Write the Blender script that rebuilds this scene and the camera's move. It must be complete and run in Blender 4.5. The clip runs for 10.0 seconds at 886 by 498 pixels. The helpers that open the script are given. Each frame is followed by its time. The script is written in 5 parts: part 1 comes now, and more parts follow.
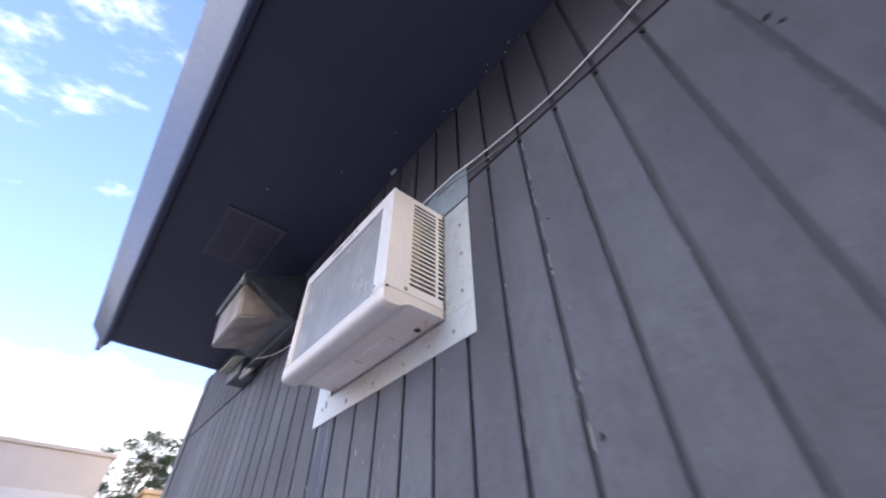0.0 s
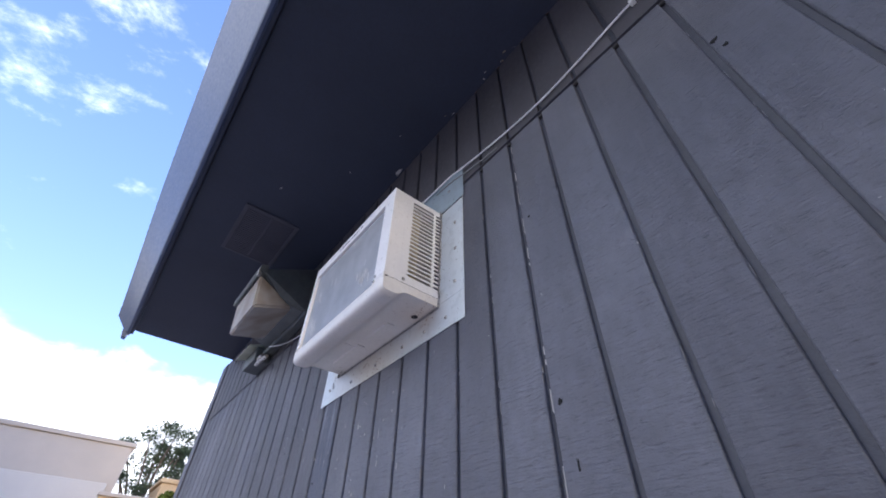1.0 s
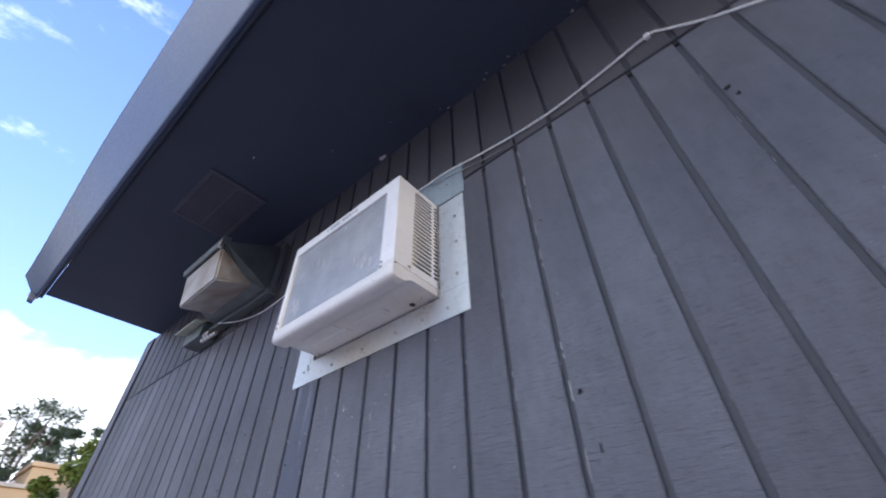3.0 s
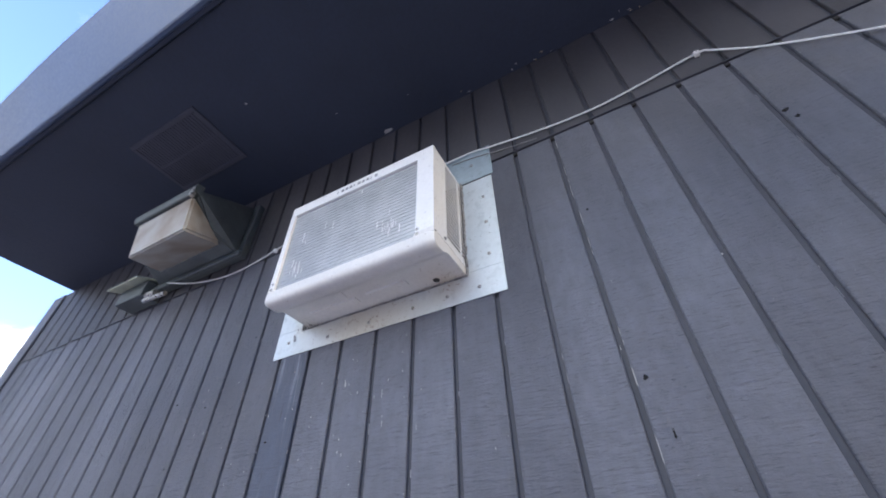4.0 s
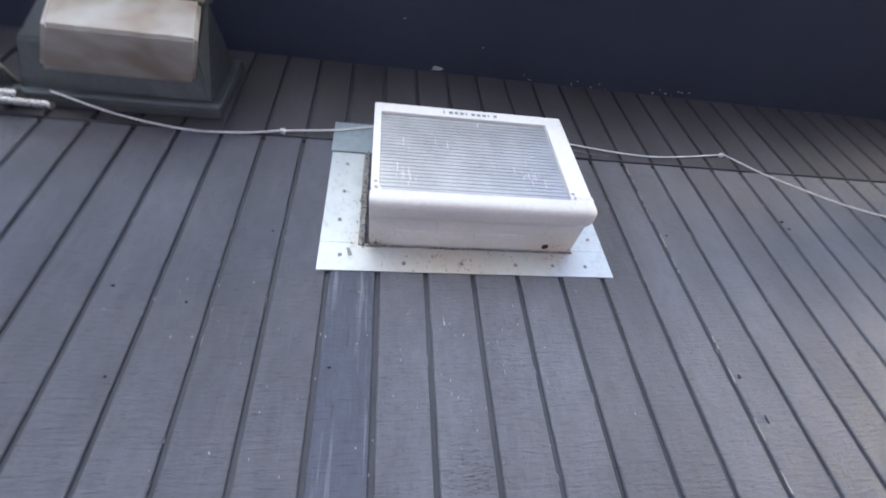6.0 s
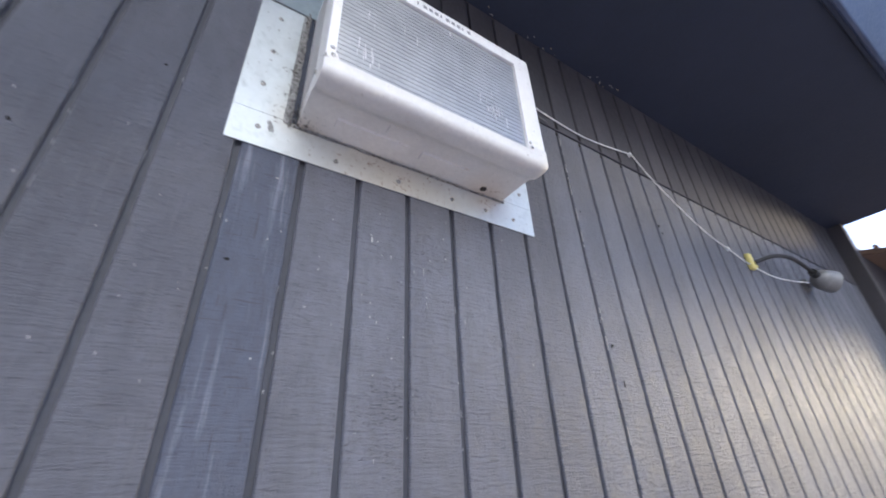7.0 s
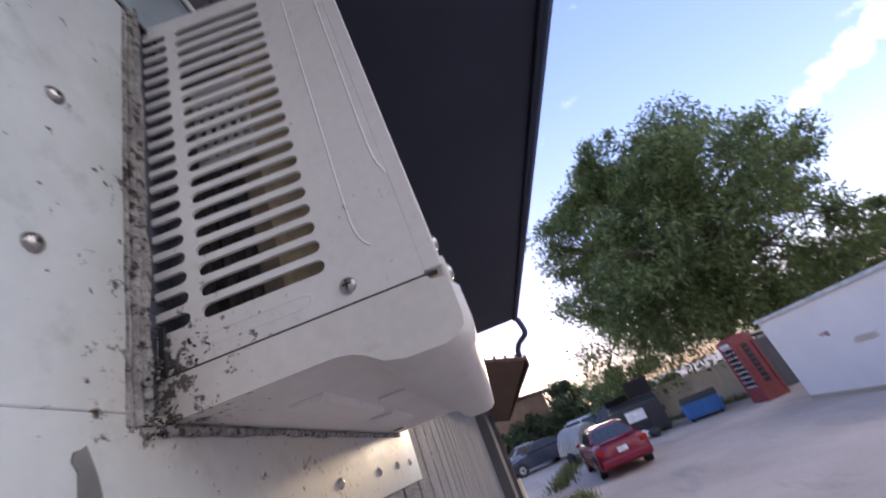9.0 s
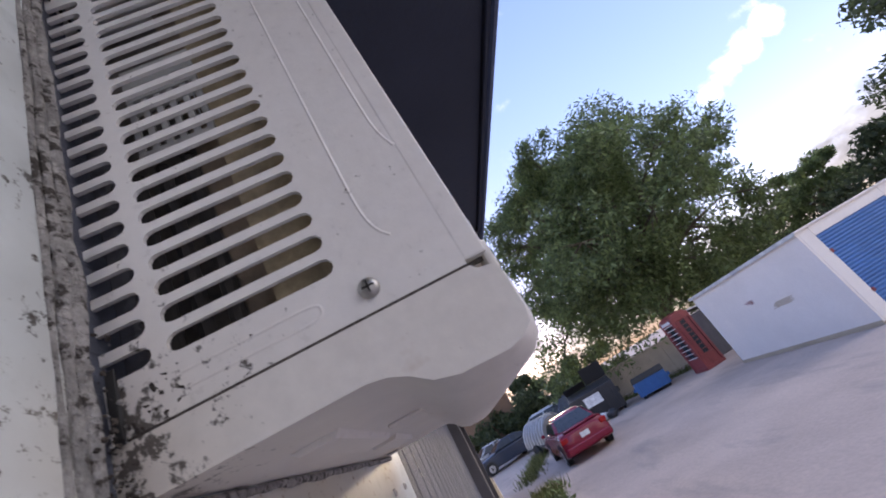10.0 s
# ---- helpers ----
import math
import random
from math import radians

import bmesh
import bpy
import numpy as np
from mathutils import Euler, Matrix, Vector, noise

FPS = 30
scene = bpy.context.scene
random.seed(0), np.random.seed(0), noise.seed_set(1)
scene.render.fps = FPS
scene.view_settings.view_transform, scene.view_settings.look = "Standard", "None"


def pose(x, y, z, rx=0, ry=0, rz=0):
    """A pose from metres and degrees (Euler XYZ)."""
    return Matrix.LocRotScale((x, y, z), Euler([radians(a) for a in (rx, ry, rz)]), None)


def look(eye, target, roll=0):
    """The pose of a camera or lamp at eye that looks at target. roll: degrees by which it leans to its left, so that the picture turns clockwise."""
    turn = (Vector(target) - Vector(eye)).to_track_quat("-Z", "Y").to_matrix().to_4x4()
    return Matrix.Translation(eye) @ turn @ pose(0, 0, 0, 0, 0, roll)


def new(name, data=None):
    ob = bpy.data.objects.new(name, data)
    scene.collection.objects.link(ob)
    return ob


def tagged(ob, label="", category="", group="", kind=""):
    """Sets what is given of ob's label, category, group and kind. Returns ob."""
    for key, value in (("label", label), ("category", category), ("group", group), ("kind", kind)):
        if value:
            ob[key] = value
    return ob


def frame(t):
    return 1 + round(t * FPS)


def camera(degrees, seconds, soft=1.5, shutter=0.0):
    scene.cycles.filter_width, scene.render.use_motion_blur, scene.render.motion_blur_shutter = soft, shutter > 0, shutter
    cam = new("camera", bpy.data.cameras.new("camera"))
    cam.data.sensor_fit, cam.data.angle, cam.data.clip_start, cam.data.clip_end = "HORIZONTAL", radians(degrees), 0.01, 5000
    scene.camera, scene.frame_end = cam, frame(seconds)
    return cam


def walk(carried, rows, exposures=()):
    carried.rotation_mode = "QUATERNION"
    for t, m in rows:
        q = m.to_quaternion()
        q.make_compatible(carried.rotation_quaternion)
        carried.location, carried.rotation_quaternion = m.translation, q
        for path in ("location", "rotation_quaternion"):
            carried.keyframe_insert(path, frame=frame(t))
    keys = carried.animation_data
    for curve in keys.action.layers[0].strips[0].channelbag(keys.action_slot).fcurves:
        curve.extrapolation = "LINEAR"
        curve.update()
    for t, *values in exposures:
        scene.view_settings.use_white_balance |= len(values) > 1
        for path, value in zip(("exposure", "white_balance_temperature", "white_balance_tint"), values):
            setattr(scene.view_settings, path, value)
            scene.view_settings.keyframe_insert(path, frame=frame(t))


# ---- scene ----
cam = camera(94.2, 10.0, soft=1.8, shutter=0.4)
PATH = [
    (0, (1.129, -0.473, 1.804), (-0.006, 0.478, 3.149), -0.6),
    (0.13, (1.192, -0.47, 1.747), (0.007, 0.421, 3.1), 1.6),
    (0.5, (1.199, -0.476, 1.743), (0.014, 0.412, 3.088), 1.8),
    (1, (1.203, -0.482, 1.736), (0.027, 0.427, 3.073), 1.3),
    (1.5, (1.22, -0.475, 1.729), (0.051, 0.467, 3.05), 0.8),
    (2, (1.236, -0.456, 1.727), (0.094, 0.528, 3.04), 0.2),
    (2.5, (1.221, -0.474, 1.728), (0.147, 0.588, 3.039), -0.6),
    (3, (1.101, -0.622, 1.72), (0.132, 0.546, 3.022), -1.3),
    (3.2, (1.041, -0.688, 1.715), (0.131, 0.524, 3.02), -1.4),
    (4.3, (0.785, -0.686, 1.698), (0.192, 0.708, 3.003), -1.5),
    (4.5, (0.716, -0.715, 1.692), (0.201, 0.719, 2.987), -1.7),
    (5, (0.506, -0.795, 1.677), (0.199, 0.707, 2.961), -2.2),
    (5.2, (0.426, -0.794, 1.679), (0.22, 0.721, 2.968), -2.4),
    (6.3, (0.036, -0.681, 1.703), (0.587, 0.863, 2.849), -5.1),
    (6.5, (0.007, -0.661, 1.697), (0.711, 0.875, 2.768), -4.3),
    (7, (0.023, -0.58, 1.718), (0.985, 0.882, 2.686), -2.5),
    (7.5, (-0.006, -0.462, 1.77), (1.275, 0.76, 2.701), -4.4),
    (8, (-0.075, -0.33, 1.831), (1.491, 0.496, 2.761), -6.4),
    (8.5, (-0.102, -0.218, 2.017), (1.607, 0.077, 3.013), -13.3),
    (8.8, (-0.104, -0.173, 2.135), (1.629, -0.159, 3.134), -21.0),
    (9, (-0.088, -0.149, 2.209), (1.714, -0.214, 3.076), -22.6),
    (9.5, (-0.045, -0.13, 2.219), (1.752, -0.395, 3.056), -28.9),
    (10, (-0.048, -0.112, 2.236), (1.764, -0.41, 3.029), -30.7),
]
walk(cam, [(t, look(eye, target, roll)) for t, eye, target, roll in PATH],
     exposures=[(0, 4.3, 6400, 14), (0.4, 4.0, 6050, 12), (2.5, 4.0, 6050, 11), (4.5, 4.45, 6200, 6), (6.5, 4.65, 6450, 6), (7.5, 4.35, 6700, 9), (8.2, 4.0, 7000, 14), (8.6, 3.88, 7000, 15), (10, 3.9, 7050, 16)])

# ---- world and sun ----
SUN_AZ, SUN_EL = -8.3, 8.3          # degrees from +x, and above the horizon
SUN_DIR = Vector((math.cos(radians(SUN_AZ)) * math.cos(radians(SUN_EL)), math.sin(radians(SUN_AZ)) * math.cos(radians(SUN_EL)), math.sin(radians(SUN_EL))))
world = bpy.data.worlds.new("sky")
scene.world = world
world.use_nodes = True
wt = world.node_tree
wt.nodes.clear()


def wnode(kind, **values):
    n = wt.nodes.new(kind)
    for key, value in values.items():
        n.inputs[key.replace("_", " ")].default_value = value
    return n


sky = wt.nodes.new("ShaderNodeTexSky")
sky.sky_type, sky.sun_disc = "NISHITA", False
sky.sun_elevation, sky.sun_rotation = radians(SUN_EL), radians(90 - SUN_AZ)
sky.air_density, sky.dust_density, sky.ozone_density = 0.9, 0.05, 2.2
geo = wt.nodes.new("ShaderNodeTexCoord")
split = wt.nodes.new("ShaderNodeSeparateXYZ")
wt.links.new(geo.outputs["Generated"], split.inputs["Vector"])


def wmath(op, a, b=0.0, c=0.0):
    n = wt.nodes.new("ShaderNodeMath")
    n.operation = op
    for k, v in enumerate((a, b, c)):
        if hasattr(v, "links"):
            wt.links.new(v, n.inputs[k])
        else:
            n.inputs[k].default_value = v
    return n.outputs["Value"]


def wrange(v, lo, hi, a=0.0, c=1.0):
    n = wt.nodes.new("ShaderNodeMapRange")
    n.interpolation_type = "SMOOTHSTEP"
    for key, x in (("From Min", lo), ("From Max", hi), ("To Min", a), ("To Max", c)):
        n.inputs[key].default_value = x
    wt.links.new(v, n.inputs["Value"])
    return n.outputs["Result"]


def wmix(fac, a, b, mode="MIX"):
    n = wt.nodes.new("ShaderNodeMix")
    n.data_type, n.blend_type = "RGBA", mode
    for key, v in (("Factor", fac), ("A", a), ("B", b)):
        if hasattr(v, "links"):
            wt.links.new(v, n.inputs[key])
        else:
            n.inputs[key].default_value = v
    return n.outputs["Result"]


def wnoise(scale, stretched=(1, 1, 1), turned=(0, 0, 0), detail=9.0, rough=0.58, warp=0.2):
    m = wt.nodes.new("ShaderNodeMapping")
    m.inputs["Scale"].default_value, m.inputs["Rotation"].default_value = stretched, turned
    wt.links.new(geo.outputs["Generated"], m.inputs["Vector"])
    n = wnode("ShaderNodeTexNoise", Scale=scale, Detail=detail, Roughness=rough, Distortion=warp)
    wt.links.new(m.outputs["Vector"], n.inputs["Vector"])
    return n.outputs["Fac"]


def near_bearing(az, el, inner, outer):
    """One towards a bearing in the sky, falling to nothing some degrees away from it."""
    d = wt.nodes.new("ShaderNodeVectorMath")
    d.operation = "DOT_PRODUCT"
    wt.links.new(geo.outputs["Generated"], d.inputs[0])
    d.inputs[1].default_value = (math.cos(radians(az)) * math.cos(radians(el)), math.sin(radians(az)) * math.cos(radians(el)), math.sin(radians(el)))
    return wrange(d.outputs["Value"], math.cos(radians(outer)), math.cos(radians(inner)))


gamma = wnode("ShaderNodeGamma", Gamma=0.62)
wt.links.new(sky.outputs["Color"], gamma.inputs["Color"])
vivid = wnode("ShaderNodeHueSaturation", Saturation=1.34, Value=0.41)
wt.links.new(gamma.outputs["Color"], vivid.inputs["Color"])
clear = wmix(1.0, vivid.outputs["Color"], (1.16, 0.86, 1.06, 1), "MULTIPLY")
# wisps of cirrus, thickest in two streaks
wisp = wnoise(2.1, (5.0, 1.6, 3.0), (0.2, 0.3, 0.6), 10.0, 0.62)
puff = wnoise(7.0, (1, 1, 1.6), (0, 0, 0.4), 8.0, 0.62)
streaks = wmath("MULTIPLY", near_bearing(-158, 50, 2, 13), 0.42)
for az, el, size in ((-48.6, 18.4, 2.4), (-50.8, 19.0, 2.6), (-53.5, 19.4, 2.4), (-56.5, 19.6, 2.0)):
    streaks = wmath("MAXIMUM", streaks, near_bearing(az, el, 0.2, size))
# a thin bright cloud layer added out of view to the south, lighting the wall
streaks = wmath("ADD", streaks, wmath("MULTIPLY", near_bearing(-100, 36, 14, 44), 1.5))
thick = wmath("MULTIPLY_ADD", streaks, 0.16, wmath("MULTIPLY_ADD", puff, 0.45, wmath("MULTIPLY", wisp, 0.55)))
veiled = wmix(wrange(thick, 0.57, 0.80, 0.0, 0.8), clear, (1.75, 1.73, 1.75, 1))
# heaped cloud along the horizon, sunlit and higher away from the sun
billow = wnoise(5.5, (1, 1, 1.9), (0, 0, 0), 9.0, 0.56, 0.3)
height = wmath("MULTIPLY_ADD", split.outputs["X"], 0.142, split.outputs["Z"])
rim = wmath("MULTIPLY_ADD", billow, -0.26, height)
bank = wrange(rim, 0.095, 0.045)
lit = wmix(wrange(split.outputs["X"], 0.3, -0.6), (0.34, 0.335, 0.35, 1), (1.35, 1.32, 1.30, 1))
folds = wrange(wnoise(13.0, (1, 1, 2.2), (0.3, 0, 0), 7.0, 0.6), 0.36, 0.62, 0.5, 1.0)
shade = wt.nodes.new("ShaderNodeCombineColor")
for k in ("Red", "Green", "Blue"):
    wt.links.new(folds, shade.inputs[k])
heaped = wmix(1.0, lit, shade.outputs["Color"], "MULTIPLY")
whole = wmix(wmath("MULTIPLY", bank, 0.86), veiled, heaped)
back = wnode("ShaderNodeBackground", Strength=0.13)
wt.links.new(whole, back.inputs["Color"])
wout = wt.nodes.new("ShaderNodeOutputWorld")
wt.links.new(back.outputs["Background"], wout.inputs["Surface"])

sun = new("sun", bpy.data.lights.new("sun", "SUN"))
sun.data.energy, sun.data.angle, sun.data.color = 0.12, radians(8), (1.0, 0.84, 0.62)
sun.matrix_world = look(SUN_DIR * 50, (0, 0, 0))


# ---- materials ----
def material(name, base, rough=0.6, metal=0.0, var=(0.25, 6.0), fine=(0.12, 90.0), bump=0.15, bump_scale=120.0, stretch=(1, 1, 1), tint=None, rough_var=0.12, per_object=0.0, spec=0.5):
    """A surface with broad and fine variation of its colour, its gloss and its relief, laid in metres."""
    m = bpy.data.materials.new(name)
    m.use_nodes = True
    nt = m.node_tree
    b = nt.nodes["Principled BSDF"]
    b.inputs["Metallic"].default_value = metal
    b.inputs["Specular IOR Level"].default_value = spec
    g = nt.nodes.new("ShaderNodeNewGeometry")
    mp = nt.nodes.new("ShaderNodeMapping")
    mp.inputs["Scale"].default_value = stretch
    nt.links.new(g.outputs["Position"], mp.inputs["Vector"])

    def noise_at(scale, detail=6.0):
        n = nt.nodes.new("ShaderNodeTexNoise")
        n.inputs["Scale"].default_value, n.inputs["Detail"].default_value = scale, detail
        n.inputs["Roughness"].default_value = 0.6
        nt.links.new(mp.outputs["Vector"], n.inputs["Vector"])
        return n

    def mixed(fac, a, c, mode="MIX"):
        x = nt.nodes.new("ShaderNodeMix")
        x.data_type, x.blend_type = "RGBA", mode
        for key, v in (("Factor", fac), ("A", a), ("B", c)):
            if hasattr(v, "links"):
                nt.links.new(v, x.inputs[key])
            else:
                x.inputs[key].default_value = v
        return x.outputs["Result"]

    def ranged(v, lo, hi, a=0.0, c=1.0):
        x = nt.nodes.new("ShaderNodeMapRange")
        x.inputs["From Min"].default_value, x.inputs["From Max"].default_value = lo, hi
        x.inputs["To Min"].default_value, x.inputs["To Max"].default_value = a, c
        nt.links.new(v, x.inputs["Value"])
        return x.outputs["Result"]

    dark = tuple(c * (1 - var[0]) for c in base)
    lite = tuple(min(1, c * (1 + var[0])) for c in (tint or base))
    big, small = noise_at(var[1]), noise_at(fine[1])
    col = mixed(ranged(big.outputs["Fac"], 0.3, 0.7), (*dark, 1), (*lite, 1))
    grey = ranged(small.outputs["Fac"], 0.3, 0.7, 1 - fine[0], 1 + fine[0])
    comb = nt.nodes.new("ShaderNodeCombineColor")
    for k in ("Red", "Green", "Blue"):
        nt.links.new(grey, comb.inputs[k])
    col = mixed(1.0, col, comb.outputs["Color"], "MULTIPLY")
    if per_object:
        info = nt.nodes.new("ShaderNodeObjectInfo")
        o = ranged(info.outputs["Random"], 0, 1, 1 - per_object, 1 + per_object)
        c2 = nt.nodes.new("ShaderNodeCombineColor")
        for k in ("Red", "Green", "Blue"):
            nt.links.new(o, c2.inputs[k])
        col = mixed(1.0, col, c2.outputs["Color"], "MULTIPLY")
    nt.links.new(col, b.inputs["Base Color"])
    nt.links.new(ranged(small.outputs["Fac"], 0.3, 0.7, max(0.02, rough - rough_var), min(1, rough + rough_var)), b.inputs["Roughness"])
    if bump:
        bn = noise_at(bump_scale, 8.0)
        bp = nt.nodes.new("ShaderNodeBump")
        bp.inputs["Strength"].default_value, bp.inputs["Distance"].default_value = bump, 0.004
        nt.links.new(bn.outputs["Fac"], bp.inputs["Height"])
        nt.links.new(bp.outputs["Normal"], b.inputs["Normal"])
    return m, nt, b, mp, mixed, ranged, noise_at, col


def speckled(made, colour, scale, lo, hi, stretch=(1, 1, 1), factor=1.0):
    """Lays marks of another colour over a material: chips, stains, dirt."""
    m, nt, b, mp, mixed, ranged, noise_at, col = made
    g = nt.nodes.new("ShaderNodeNewGeometry")
    mp2 = nt.nodes.new("ShaderNodeMapping")
    mp2.inputs["Scale"].default_value = stretch
    nt.links.new(g.outputs["Position"], mp2.inputs["Vector"])
    n = nt.nodes.new("ShaderNodeTexNoise")
    n.inputs["Scale"].default_value, n.inputs["Detail"].default_value, n.inputs["Roughness"].default_value = scale, 4.0, 0.65
    nt.links.new(mp2.outputs["Vector"], n.inputs["Vector"])
    col = mixed(ranged(n.outputs["Fac"], lo, hi, 0, factor), col, (*colour, 1))
    nt.links.new(col, b.inputs["Base Color"])
    return (m, nt, b, mp, mixed, ranged, noise_at, col)


siding_made = material("siding_paint", (0.150, 0.155, 0.180), 0.56, var=(0.30, 2.6), fine=(0.14, 45.0), bump=0.9, bump_scale=70.0, stretch=(1.0, 1.0, 0.5), per_object=0.10, rough_var=0.14, spec=0.38)
siding_made = speckled(siding_made, (0.17, 0.175, 0.20), 9.0, 0.60, 0.78, (1, 1, 0.12), 0.5)
siding_made = speckled(siding_made, (0.42, 0.42, 0.42), 45.0, 0.765, 0.80, (1, 1, 0.5), 0.8)
siding_made = speckled(siding_made, (0.045, 0.046, 0.054), 1.0, 0.58, 0.70, (38, 1, 330), 0.65)
siding_made = speckled(siding_made, (0.19, 0.195, 0.215), 1.0, 0.57, 0.75, (95, 1, 5), 0.55)
siding_made = speckled(siding_made, (0.50, 0.50, 0.50), 1.0, 0.705, 0.72, (150, 1, 80), 0.85)


def ridged(made, scale, stretch, strength, depth=0.003):
    """Adds a second, drawn-out relief over the first."""
    m, nt, b = made[:3]
    g = nt.nodes.new("ShaderNodeNewGeometry")
    mp2 = nt.nodes.new("ShaderNodeMapping")
    mp2.inputs["Scale"].default_value = stretch
    nt.links.new(g.outputs["Position"], mp2.inputs["Vector"])
    n = nt.nodes.new("ShaderNodeTexNoise")
    n.inputs["Scale"].default_value, n.inputs["Detail"].default_value, n.inputs["Roughness"].default_value = scale, 7.0, 0.7
    nt.links.new(mp2.outputs["Vector"], n.inputs["Vector"])
    bp = nt.nodes.new("ShaderNodeBump")
    bp.inputs["Strength"].default_value, bp.inputs["Distance"].default_value = strength, depth
    nt.links.new(n.outputs["Fac"], bp.inputs["Height"])
    first = b.inputs["Normal"].links[0].from_socket
    nt.links.new(first, bp.inputs["Normal"])
    nt.links.new(bp.outputs["Normal"], b.inputs["Normal"])
    return made


siding_made = ridged(siding_made, 1.0, (22, 1, 150), 1.0, 0.007)
siding_made = ridged(siding_made, 1.0, (130, 1, 14), 0.6, 0.002)


def checked(made, colour, fine, strength):
    """Clusters of short dark cracks in the paint, with whole stretches between."""
    m, nt, b, mp, mixed, ranged, noise_at, col = made
    g = nt.nodes.new("ShaderNodeNewGeometry")

    def field(stretch, detail):
        mp2 = nt.nodes.new("ShaderNodeMapping")
        mp2.inputs["Scale"].default_value = stretch
        nt.links.new(g.outputs["Position"], mp2.inputs["Vector"])
        n = nt.nodes.new("ShaderNodeTexNoise")
        n.inputs["Scale"].default_value, n.inputs["Detail"].default_value, n.inputs["Roughness"].default_value = 1.0, detail, 0.6
        nt.links.new(mp2.outputs["Vector"], n.inputs["Vector"])
        return n.outputs["Fac"]
    both = nt.nodes.new("ShaderNodeMath")
    both.operation = "MULTIPLY_ADD"
    nt.links.new(field((5, 1, 7), 3.0), both.inputs[0])
    both.inputs[1].default_value = 0.55
    nt.links.new(field(fine, 5.0), both.inputs[2])
    crack = ranged(both.outputs["Value"], 0.95, 1.05)
    col = mixed(crack, col, (*colour, 1))
    nt.links.new(col, b.inputs["Base Color"])
    bp = nt.nodes.new("ShaderNodeBump")
    bp.invert = True
    bp.inputs["Strength"].default_value, bp.inputs["Distance"].default_value = strength, 0.003
    nt.links.new(crack, bp.inputs["Height"])
    nt.links.new(b.inputs["Normal"].links[0].from_socket, bp.inputs["Normal"])
    nt.links.new(bp.outputs["Normal"], b.inputs["Normal"])
    return (m, nt, b, mp, mixed, ranged, noise_at, col)


siding_made = checked(siding_made, (0.085, 0.088, 0.102), (90, 1, 380), 0.9)
M_SIDING = siding_made[0]
M_WEAR = material("worn_edge_grey", (0.26, 0.26, 0.275), 0.7, bump=0.1)[0]
weather_made = material("weathered_siding_paint", (0.090, 0.102, 0.138), 0.55, var=(0.15, 5.0), fine=(0.15, 80.0), bump=0.9, bump_scale=70.0, stretch=(1.0, 1.0, 0.4))
weather_made = speckled(weather_made, (0.36, 0.38, 0.44), 1.0, 0.56, 0.70, (60, 1, 4), 0.5)
weather_made = speckled(weather_made, (0.05, 0.05, 0.06), 1.0, 0.60, 0.67, (110, 1, 9), 0.7)
weather_made = speckled(weather_made, (0.05, 0.05, 0.06), 1.0, 0.60, 0.66, (16, 1, 260), 0.6)
weather_made = ridged(weather_made, 1.0, (22, 1, 190), 1.0, 0.0035)
weather_made = ridged(weather_made, 1.0, (110, 1, 9), 0.8, 0.0025)
M_WEATHERED = weather_made[0]
M_HOLE = material("hole_black", (0.008, 0.008, 0.008), 0.9, bump=0.0)[0]
M_VENT = material("vent_paint", (0.062, 0.064, 0.088), 0.65, var=(0.15, 8), bump=0.2)[0]
M_WING = material("wing_paint", (0.085, 0.083, 0.09), 0.75, var=(0.12, 2.0), bump=0.2, bump_scale=30, spec=0.25)[0]
# groove bottoms: board paint made darker, the groove's shade is in the colour
M_GROOVE = material("shaded_groove_paint", (0.062, 0.064, 0.078), 0.6, bump=0.4, bump_scale=80)[0]
M_SOFFIT = speckled(material("soffit_paint", (0.040, 0.049, 0.076), 0.62, var=(0.15, 1.5), bump=0.3, bump_scale=40, spec=0.3), (0.28, 0.27, 0.25), 60.0, 0.80, 0.83, factor=0.7)[0]
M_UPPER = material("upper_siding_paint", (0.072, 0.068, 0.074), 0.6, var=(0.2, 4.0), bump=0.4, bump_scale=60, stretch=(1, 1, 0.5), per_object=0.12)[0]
M_FASCIA = material("gutter_paint", (0.07, 0.10, 0.18), 0.4, var=(0.12, 2.0), bump=0.05)[0]
white_made = material("white_enamel", (0.84, 0.83, 0.81), 0.36, var=(0.05, 5.0), fine=(0.03, 140.0), bump=0.04, bump_scale=300)
white_made = speckled(white_made, (0.10, 0.07, 0.05), 170.0, 0.70, 0.74, (1, 1, 1), 0.75)


